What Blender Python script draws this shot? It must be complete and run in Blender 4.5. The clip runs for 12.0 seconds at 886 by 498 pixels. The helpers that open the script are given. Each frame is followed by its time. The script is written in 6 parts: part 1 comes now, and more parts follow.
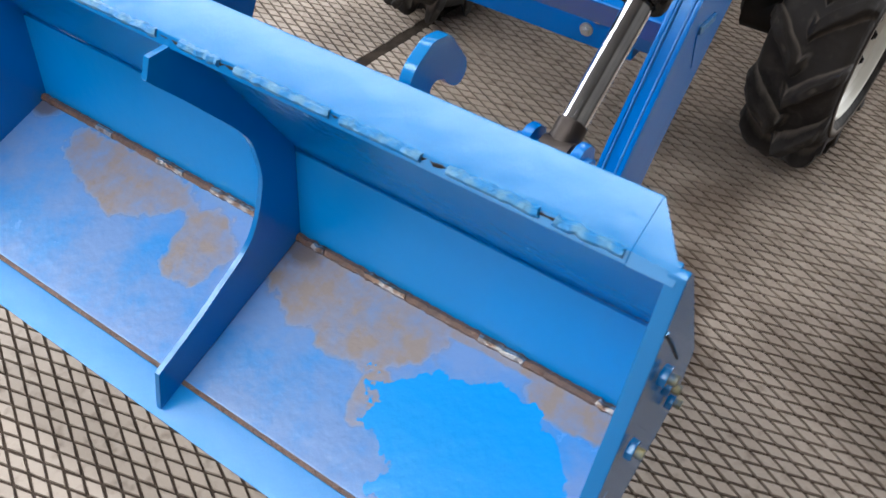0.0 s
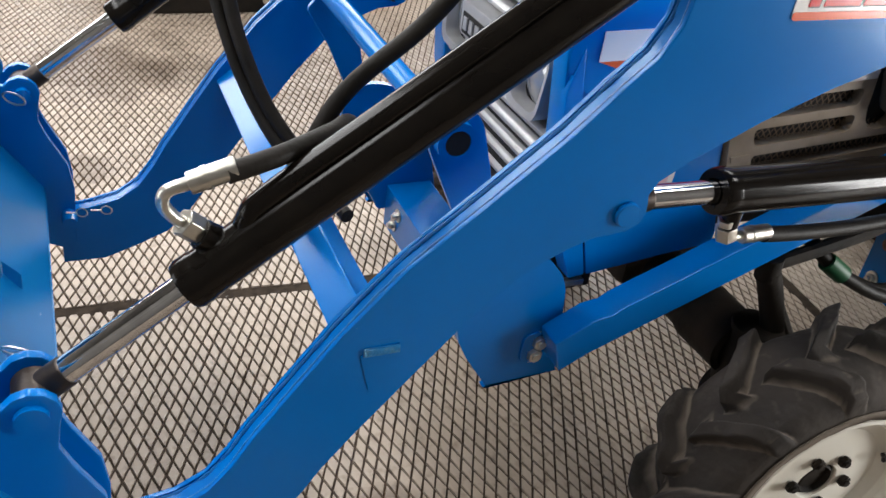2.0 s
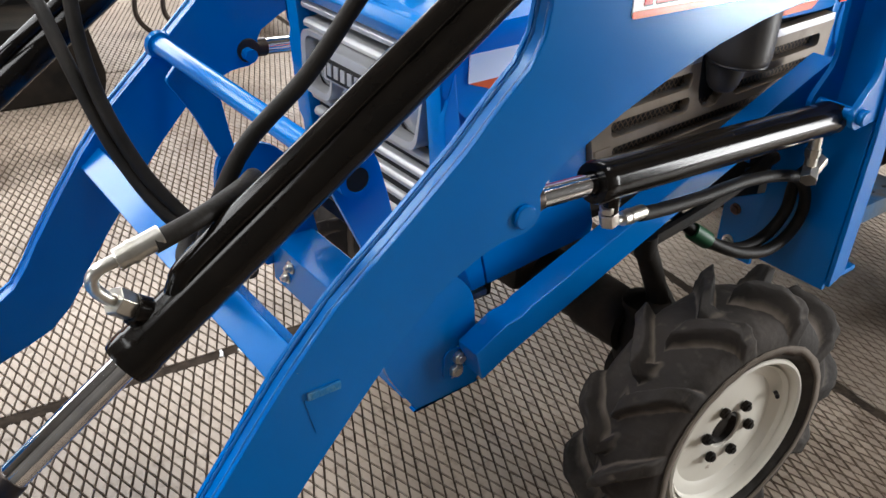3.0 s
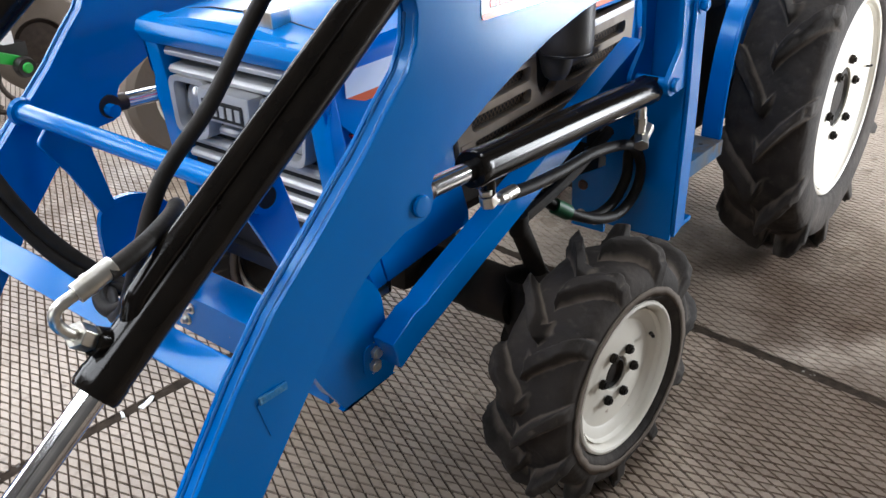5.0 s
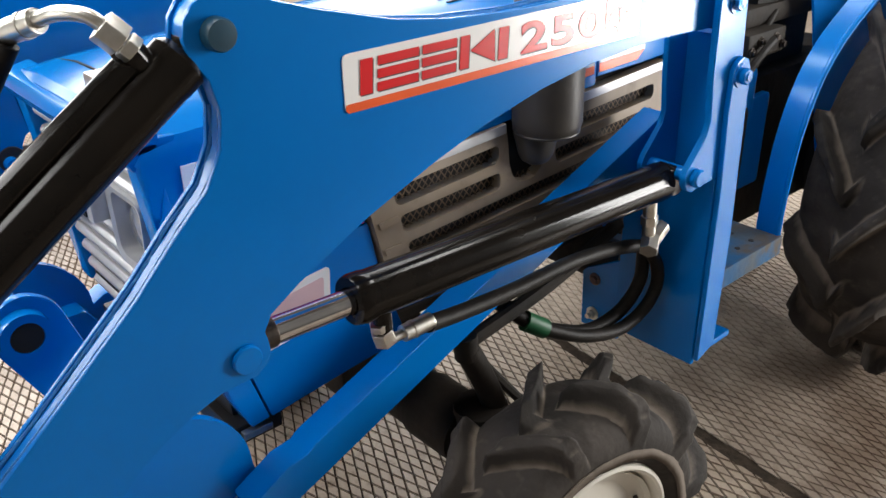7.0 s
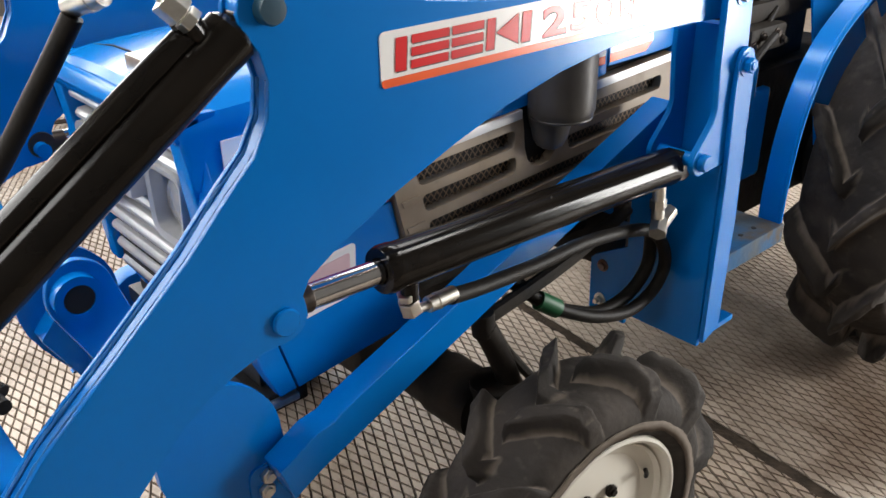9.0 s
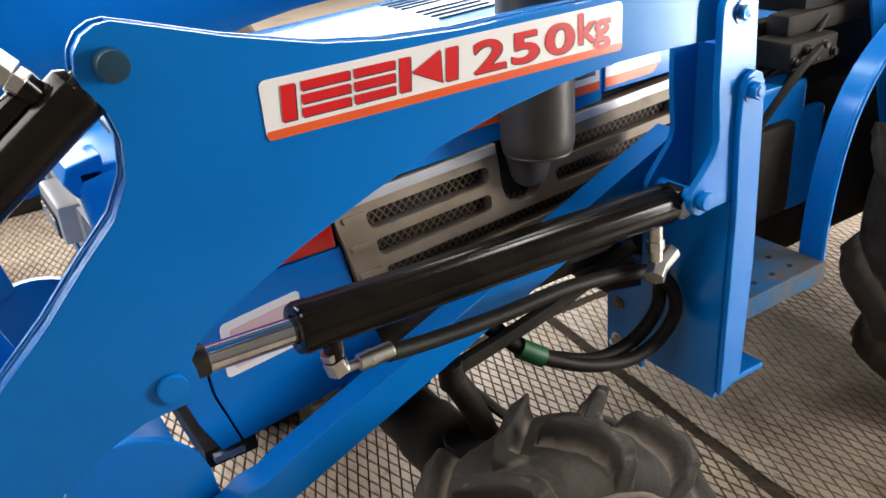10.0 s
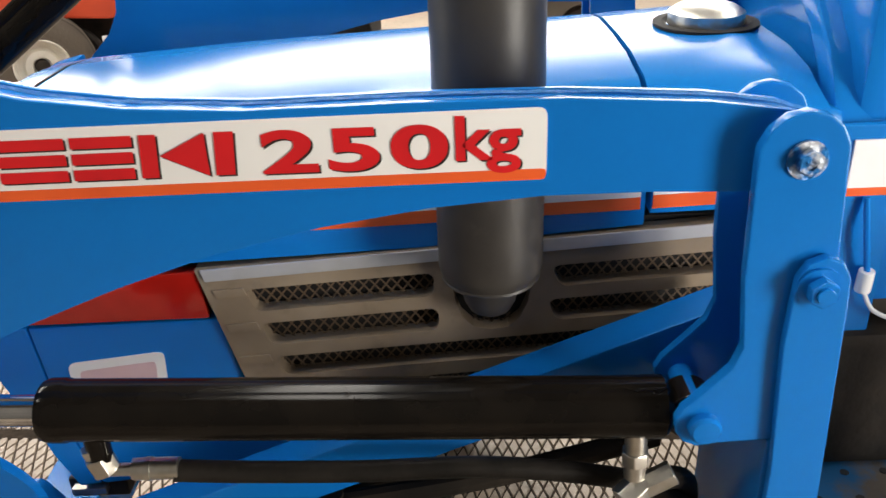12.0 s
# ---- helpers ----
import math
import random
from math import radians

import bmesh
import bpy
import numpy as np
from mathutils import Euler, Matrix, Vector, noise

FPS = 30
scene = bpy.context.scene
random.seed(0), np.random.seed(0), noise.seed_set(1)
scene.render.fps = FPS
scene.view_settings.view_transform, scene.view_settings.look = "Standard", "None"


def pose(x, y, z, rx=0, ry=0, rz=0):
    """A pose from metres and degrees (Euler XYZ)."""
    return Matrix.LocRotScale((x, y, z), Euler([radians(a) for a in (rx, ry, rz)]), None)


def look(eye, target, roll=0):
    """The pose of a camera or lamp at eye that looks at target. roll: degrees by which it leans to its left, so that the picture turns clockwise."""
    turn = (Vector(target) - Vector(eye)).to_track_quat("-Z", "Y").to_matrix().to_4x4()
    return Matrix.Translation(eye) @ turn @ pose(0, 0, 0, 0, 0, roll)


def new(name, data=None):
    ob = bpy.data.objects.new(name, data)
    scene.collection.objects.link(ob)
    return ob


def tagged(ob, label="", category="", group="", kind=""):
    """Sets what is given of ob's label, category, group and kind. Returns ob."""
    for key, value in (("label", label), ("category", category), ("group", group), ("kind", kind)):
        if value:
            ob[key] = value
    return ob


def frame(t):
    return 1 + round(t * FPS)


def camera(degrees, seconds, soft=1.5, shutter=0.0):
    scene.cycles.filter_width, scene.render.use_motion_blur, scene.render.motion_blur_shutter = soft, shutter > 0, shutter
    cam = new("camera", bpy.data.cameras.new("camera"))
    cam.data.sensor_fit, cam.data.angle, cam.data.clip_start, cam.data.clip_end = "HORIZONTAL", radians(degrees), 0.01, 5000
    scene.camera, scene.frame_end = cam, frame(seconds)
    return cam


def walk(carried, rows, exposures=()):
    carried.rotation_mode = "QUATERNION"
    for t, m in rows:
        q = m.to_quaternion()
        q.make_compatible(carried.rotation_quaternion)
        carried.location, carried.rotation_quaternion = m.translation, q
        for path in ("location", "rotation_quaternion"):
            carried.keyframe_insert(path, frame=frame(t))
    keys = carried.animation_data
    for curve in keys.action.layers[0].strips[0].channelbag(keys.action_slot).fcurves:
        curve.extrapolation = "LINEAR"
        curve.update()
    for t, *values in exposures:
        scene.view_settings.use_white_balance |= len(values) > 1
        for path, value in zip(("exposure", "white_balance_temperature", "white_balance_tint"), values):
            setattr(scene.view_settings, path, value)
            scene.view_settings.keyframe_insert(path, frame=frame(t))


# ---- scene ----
cam = camera(55.6, 12.0, soft=1.5, shutter=0.12)
PATH = [
    (0, (0.047, 0.013, 1.318), (1.228, 0.777, -0.108), 2.5),
    (0.1, (0.089, -0.040, 1.342), (1.245, 0.757, -0.080), 3.3),
    (0.3, (0.171, -0.138, 1.376), (1.327, 0.684, -0.034), 5.2),
    (0.5, (0.263, -0.227, 1.378), (1.399, 0.654, -0.012), 4.7),
    (0.8, (0.427, -0.346, 1.357), (1.46, 0.688, -0.008), 4.1),
    (0.9, (0.485, -0.362, 1.366), (1.438, 0.713, -0.026), 3.7),
    (1, (0.51, -0.388, 1.371), (1.452, 0.734, 0.01), 5.5),
    (1.25, (0.596, -0.403, 1.370), (1.412, 0.845, 0.038), 6.6),
    (1.5, (0.695, -0.419, 1.371), (1.48, 0.917, 0.107), 8.2),
    (2, (0.852, -0.476, 1.422), (1.62, 1.001, 0.312), 8.4),
    (2.5, (0.895, -0.505, 1.431), (1.736, 0.987, 0.399), 5.2),
    (2.7, (0.848, -0.481, 1.426), (1.818, 0.947, 0.415), 5.1),
    (4.3, (0.542, -0.528, 1.414), (1.827, 0.686, 0.479), -2.5),
    (4.5, (0.544, -0.525, 1.417), (1.854, 0.664, 0.484), -2.4),
    (5, (0.58, -0.523, 1.42), (1.957, 0.606, 0.507), -1.7),
    (5.5, (0.714, -0.533, 1.418), (2.097, 0.593, 0.512), -1.5),
    (6, (0.853, -0.519, 1.398), (2.176, 0.68, 0.497), -1.3),
    (6.5, (1.001, -0.458, 1.41), (2.243, 0.829, 0.515), -1.2),
    (7, (1.154, -0.498, 1.427), (2.315, 0.857, 0.523), -1.4),
    (7.2, (1.188, -0.527, 1.417), (2.288, 0.883, 0.522), -1.3),
    (8.8, (1.034, -0.517, 1.404), (2.212, 0.836, 0.52), -0.7),
    (9, (1.071, -0.523, 1.409), (2.251, 0.827, 0.523), -1.0),
    (9.5, (1.254, -0.556, 1.426), (2.405, 0.817, 0.537), -1.6),
    (10, (1.364, -0.591, 1.423), (2.306, 0.939, 0.545), -4.6),
    (10.5, (1.482, -0.505, 1.39), (2.258, 1.116, 0.514), -4.6),
    (11, (1.649, -0.419, 1.404), (2.203, 1.27, 0.487), -2.8),
    (11.5, (1.89, -0.424, 1.424), (2.073, 1.343, 0.504), -3.5),
    (12, (2.141, -0.434, 1.434), (2.125, 1.343, 0.516), -2.4),
]
walk(cam, [(t, look(eye, target, roll)) for t, eye, target, roll in PATH],
     exposures=[(0.0, -0.2, 5950, 10), (0.2, -0.16, 6200, 10), (0.5, -0.12, 6750, 10), (1.0, -0.26, 6900, 10), (1.5, -0.05, 6600, 10), (2.5, -0.08, 6350, 10), (4.5, -0.14, 6000, 10), (5.5, -0.12, 5950, 10),
                (6.0, 0.05, 6200, 10), (7.0, 0.1, 6450, 10), (9.0, 0.14, 6500, 10), (9.5, 0.2, 6650, 10), (10.0, 0.29, 6650, 10), (10.5, 0.40, 6650, 10), (11.0, 0.27, 6850, 10), (12.0, 0.02, 7000, 10)])

# ---- world, sun, daylight ----
world = bpy.data.worlds.new("sky")
scene.world = world
world.use_nodes = True
wn = world.node_tree.nodes
sky = wn.new("ShaderNodeTexSky")
sky.sky_type, sky.sun_disc = "NISHITA", False
sky.sun_elevation, sky.sun_rotation = radians(50), radians(100)
wn["Background"].inputs["Strength"].default_value = 0.12
world.node_tree.links.new(sky.outputs["Color"], wn["Background"].inputs["Color"])
sun_data = bpy.data.lights.new("sun", "SUN")
sun_data.energy, sun_data.angle, sun_data.color = 0.8, radians(15), (1.0, 0.97, 0.93)
sun = new("sun", sun_data)
sun.matrix_world = look((12, -2, 14), (2, 0, 0))


def daylight(name, eye, target, sx, sy, watts, colour=(1.0, 0.985, 0.955)):
    data = bpy.data.lights.new(name, "AREA")
    data.shape, data.size, data.size_y, data.energy, data.color = "RECTANGLE", sx, sy, watts, colour
    ob = new(name, data)
    ob.matrix_world = look(eye, target)
    return ob


# bright overcast light in openings out of view, set to suit reflections and shading: long rooflights, the window band,
# side window and gate
for rx, wide, watts in ((-1.75, 1.25, 410), (1.6, 0.6, 185), (4.8, 0.6, 130)):
    daylight("rooflight_daylight", (rx, 3.0, 4.55), (rx, 3.001, 0), wide, 7.8, watts)
for wx in (-2.0, 1.2, 4.4, 7.6):
    daylight("window_daylight", (wx, 7.88, 3.15), (wx, 0, 3.15), 3.1, 2.5, 200)
daylight("side_window_daylight", (5.35, -1.88, 1.1), (5.35, 3, 1.1), 1.7, 1.8, 290)
daylight("gate_daylight", (-4.95, 1.4, 1.6), (3, 1.4, 1.6), 3.6, 3.0, 95)

YC = 0.763          # middle plane of the wheels and the loader
HC = 0.737          # middle plane of the hood


# ---- materials ----
def material(name, base, rough=0.5, metal=0.0, second=None, scale=8.0, bump=0.0, bump_scale=60.0, coat=0.0, low=0.35, high=0.65,
             spec=0.5, tint=None, spots=None, spot_scale=5.0, spot_low=0.6, spot_high=0.7, rough2=None, detail=6.0):
    """Base colour broken by noise, a second layer of stains (spots), fine relief and varied gloss."""
    m = bpy.data.materials.new(name)
    m.use_nodes = True
    n, l = m.node_tree.nodes, m.node_tree.links
    b = n["Principled BSDF"]
    if tint:
        b.inputs["Specular Tint"].default_value = (*tint, 1)
    geo = n.new("ShaderNodeNewGeometry")
    pos = geo.outputs["Position"]
    no = n.new("ShaderNodeTexNoise")
    no.inputs["Scale"].default_value, no.inputs["Detail"].default_value = scale, detail
    l.new(pos, no.inputs["Vector"])
    mr = n.new("ShaderNodeMapRange")
    mr.inputs["From Min"].default_value, mr.inputs["From Max"].default_value = low, high
    l.new(no.outputs["Fac"], mr.inputs["Value"])
    mix = n.new("ShaderNodeMix")
    mix.data_type = "RGBA"
    mix.inputs["A"].default_value = (*base, 1)
    mix.inputs["B"].default_value = (*(second or tuple(c * 0.85 for c in base)), 1)
    l.new(mr.outputs["Result"], mix.inputs["Factor"])
    colour = mix.outputs["Result"]
    b.inputs["Metallic"].default_value, b.inputs["Specular IOR Level"].default_value = metal, spec
    rr = n.new("ShaderNodeMapRange")
    rr.inputs["To Min"].default_value, rr.inputs["To Max"].default_value = rough, rough2 if rough2 is not None else min(1, rough * 1.25)
    l.new(no.outputs["Fac"], rr.inputs["Value"])
    rough_out = rr.outputs["Result"]
    if spots:
        sn = n.new("ShaderNodeTexNoise")
        sn.inputs["Scale"].default_value, sn.inputs["Detail"].default_value, sn.inputs["Roughness"].default_value = spot_scale, 8, 0.62
        l.new(pos, sn.inputs["Vector"])
        sr = n.new("ShaderNodeMapRange")
        sr.inputs["From Min"].default_value, sr.inputs["From Max"].default_value = spot_low, spot_high
        l.new(sn.outputs["Fac"], sr.inputs["Value"])
        sm = n.new("ShaderNodeMix")
        sm.data_type = "RGBA"
        sm.inputs["B"].default_value = (*spots, 1)
        l.new(sr.outputs["Result"], sm.inputs["Factor"])
        l.new(colour, sm.inputs["A"])
        colour = sm.outputs["Result"]
        rs = n.new("ShaderNodeMix")
        l.new(sr.outputs["Result"], rs.inputs["Factor"])
        l.new(rough_out, rs.inputs["A"])
        rs.inputs["B"].default_value = 0.75
        rough_out = rs.outputs["Result"]
    l.new(colour, b.inputs["Base Color"])
    l.new(rough_out, b.inputs["Roughness"])
    b.inputs["Coat Weight"].default_value, b.inputs["Coat Roughness"].default_value = coat, 0.08
    if bump:
        bn = n.new("ShaderNodeTexNoise")
        bn.inputs["Scale"].default_value, bn.inputs["Detail"].default_value = bump_scale, 4
        l.new(pos, bn.inputs["Vector"])
        bu = n.new("ShaderNodeBump")
        bu.inputs["Strength"].default_value, bu.inputs["Distance"].default_value = bump, 0.004
        l.new(bn.outputs["Fac"], bu.inputs["Height"])
        l.new(bu.outputs["Normal"], b.inputs["Normal"])
    return m


BLUE = material("blue_paint", (0.0, 0.165, 0.560), 0.20, second=(0.0, 0.145, 0.50), scale=3, bump=0.06, bump_scale=45, coat=0.05, spec=0.45, tint=(0.5, 0.8, 1.0),
                spots=(0.12, 0.22, 0.33), spot_scale=70, spot_low=0.755, spot_high=0.78)
BLUE_HOOD = material("hood_paint", (0.0, 0.165, 0.53), 0.18, second=(0.0, 0.145, 0.47), scale=3, bump=0.06, bump_scale=9, spec=0.35, tint=(0.7, 0.88, 1.0))
# Darker copy of the bucket's blue: shade on sides and rib is in the colour.
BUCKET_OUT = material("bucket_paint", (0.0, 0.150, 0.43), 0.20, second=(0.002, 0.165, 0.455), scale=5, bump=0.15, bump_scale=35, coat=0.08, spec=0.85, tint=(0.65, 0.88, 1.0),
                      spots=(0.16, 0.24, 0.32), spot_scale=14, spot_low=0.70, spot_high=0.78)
# Same blue lightened: brightness in the open bucket is put into the colour.
BUCKET_IN = material("bucket_inside_lit_paint", (0.003, 0.235, 0.61), 0.26, second=(0.012, 0.25, 0.62), scale=4, bump=0.2, bump_scale=30, spec=0.65,
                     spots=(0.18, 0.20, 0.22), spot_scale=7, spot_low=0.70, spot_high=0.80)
STEP_PAINT = material("worn_step_paint", (0.008, 0.075, 0.18), 0.5, spec=0.2, second=(0.06, 0.08, 0.10), scale=9, bump=0.3, bump_scale=60, low=0.4, high=0.6,
                      spots=(0.085, 0.072, 0.06), spot_scale=13, spot_low=0.47, spot_high=0.62)
BLACK = material("black_gloss_paint", (0.0045, 0.0038, 0.0033), 0.10, second=(0.010, 0.0078, 0.006), scale=12, bump=0.02, bump_scale=60, rough2=0.20, spec=0.20,
                 spots=(0.04, 0.033, 0.026), spot_scale=22, spot_low=0.68, spot_high=0.76)
BLACK_MATT = material("black_plastic", (0.010, 0.009, 0.009), 0.42, second=(0.02, 0.018, 0.017), scale=10, bump=0.1, spec=0.35, spots=(0.06, 0.052, 0.045), spot_scale=12, spot_low=0.62, spot_high=0.85)
CAST = material("dirty_black_casting", (0.007, 0.006, 0.005), 0.6, second=(0.024, 0.018, 0.013), scale=9, bump=0.5, bump_scale=40, spec=0.2)
HOSE = material("black_rubber_hose", (0.010, 0.0088, 0.0076), 0.45, second=(0.020, 0.0168, 0.014), scale=20, bump=0.2, bump_scale=160, spec=0.14)
RUBBER = material("tyre_rubber", (0.020, 0.017, 0.0148), 0.72, second=(0.047, 0.039, 0.033), scale=6, bump=0.6, bump_scale=50, spec=0.3,
                  spots=(0.085, 0.072, 0.060), spot_scale=7, spot_low=0.50, spot_high=0.80)


def dusty_edges(m, tint, lo, hi, amount):
    """Dust rubbed onto the raised edges of the lugs."""
    n, l = m.node_tree.nodes, m.node_tree.links
    b = n["Principled BSDF"]
    old = b.inputs["Base Color"].links[0].from_socket
    r = n.new("ShaderNodeMapRange")
    r.inputs["From Min"].default_value, r.inputs["From Max"].default_value, r.inputs["To Max"].default_value = lo, hi, amount
    l.new(n.new("ShaderNodeNewGeometry").outputs["Pointiness"], r.inputs["Value"])
    x = n.new("ShaderNodeMix")
    x.data_type = "RGBA"
    l.new(r.outputs["Result"], x.inputs["Factor"])
    l.new(old, x.inputs["A"])
    x.inputs["B"].default_value = (*tint, 1)
    l.new(x.outputs["Result"], b.inputs["Base Color"])


dusty_edges(RUBBER, (0.17, 0.138, 0.110), 0.502, 0.54, 0.8)
PIN = material("dark_pin_paint", (0.006, 0.05, 0.09), 0.34, second=(0.012, 0.04, 0.06), scale=25, bump=0.15)
CHROME = material("chrome", (0.86, 0.86, 0.86), 0.09, 1.0, second=(0.68, 0.68, 0.7), scale=30)
STEEL = material("zinc_steel", (0.74, 0.72, 0.67), 0.3, 1.0, second=(0.60, 0.57, 0.50), scale=40, bump=0.1, bump_scale=120)
DARK_STEEL = material("oily_steel", (0.075, 0.06, 0.05), 0.35, 0.8, second=(0.05, 0.04, 0.035), scale=30, bump=0.2, bump_scale=90)
RIM = material("cream_wheel_paint", (0.77, 0.74, 0.66), 0.4, second=(0.73, 0.69, 0.60), scale=9, bump=0.05, spots=(0.30, 0.22, 0.15), spot_scale=22, spot_low=0.68, spot_high=0.75)
GRILLE_SILVER = material("silver_plastic", (0.52, 0.52, 0.53), 0.32, 0.35, second=(0.44, 0.44, 0.44), scale=15, bump=0.05)
GRILLE_BEIGE = material("grey_beige_plastic", (0.285, 0.222, 0.155), 0.5, second=(0.175, 0.128, 0.083), scale=6, bump=0.1, spots=(0.10, 0.07, 0.048), spot_scale=9, spot_low=0.55, spot_high=0.8)
MESH_DARK = material("rusty_mesh", (0.07, 0.048, 0.032), 0.7, second=(0.13, 0.085, 0.05), scale=18, bump=0.2)
# Near-black: shade in gaps, slits and bores put into colour; also the name plate.
VOID = material("dark_inside", (0.012, 0.011, 0.011), 0.8)
WHITE = material("white_film", (0.86, 0.855, 0.84), 0.16, spec=0.8, second=(0.83, 0.825, 0.81), scale=10)
RED = material("red_film", (0.66, 0.018, 0.022), 0.2, second=(0.56, 0.015, 0.02), scale=12)
ORANGE = material("orange_film", (0.80, 0.12, 0.03), 0.2, second=(0.72, 0.10, 0.028), scale=12)
GREY_FILM = material("grey_film", (0.08, 0.085, 0.09), 0.4)
PINK = material("faded_pink_film", (0.72, 0.50, 0.52), 0.4)
LAMP_RED = material("red_lens", (0.42, 0.012, 0.008), 0.12, second=(0.34, 0.01, 0.006), scale=20, coat=0.5)
GLASS_LAMP = material("lamp_glass", (0.55, 0.56, 0.58), 0.08, 0.6, second=(0.4, 0.4, 0.42), scale=30, bump=0.3, bump_scale=90)
GREEN = material("green_paint", (0.03, 0.42, 0.05), 0.35, second=(0.025, 0.36, 0.04), scale=6)
REDORANGE = material("orange_machine_paint", (0.55, 0.06, 0.02), 0.4, second=(0.47, 0.05, 0.02), scale=6)
GREENPLASTIC = material("green_cap_plastic", (0.006, 0.09, 0.03), 0.45)
DUSTY_BLACK = material("dusty_black_sheet", (0.022, 0.020, 0.019), 0.38, second=(0.045, 0.040, 0.036), scale=7, bump=0.15, bump_scale=40, spec=0.4, spots=(0.075, 0.066, 0.057), spot_scale=10, spot_low=0.55, spot_high=0.8)
WALL = material("dusky_cladding", (0.085, 0.078, 0.07), 0.75, second=(0.06, 0.056, 0.05), scale=1.2, bump=0.1, bump_scale=8)
CONCRETE = material("yard_concrete", (0.42, 0.41, 0.38), 0.85, second=(0.34, 0.33, 0.31), scale=1.5, bump=0.2, bump_scale=30)
RUST = material("rusty_weld", (0.17, 0.09, 0.055), 0.35, second=(0.10, 0.06, 0.045), scale=60, bump=1.0, bump_scale=130)
WELD_WORN = material("worn_weld_bead", (0.01, 0.19, 0.47), 0.35, second=(0.10, 0.27, 0.44), scale=55, bump=0.9, bump_scale=150, low=0.45, high=0.6)
WELD_BARE = material("bare_weld", (0.50, 0.48, 0.46), 0.28, 1.0, second=(0.26, 0.17, 0.12), scale=60, bump=1.0, bump_scale=150, low=0.42, high=0.58)
WORN_TIP = material("worn_thread", (0.30, 0.25, 0.10), 0.4, 0.6, second=(0.06, 0.12, 0.20), scale=60, bump=0.4, bump_scale=150)
WORN_BOLT = material("half_bare_bolt", (0.46, 0.50, 0.55), 0.35, 0.75, second=(0.01, 0.14, 0.40), scale=70, bump=0.4, bump_scale=150, low=0.42, high=0.56)
SEAM_DIRT = material("packed_dirt", (0.026, 0.019, 0.014), 0.9, second=(0.05, 0.037, 0.027), scale=30, bump=0.8, bump_scale=90, spec=0.1, spots=(0.30, 0.28, 0.25), spot_scale=16, spot_low=0.68, spot_high=0.72)
WELD = material("weld_bead", (0.01, 0.15, 0.46), 0.3, second=(0.02, 0.19, 0.5), scale=60, bump=0.8, bump_scale=140)


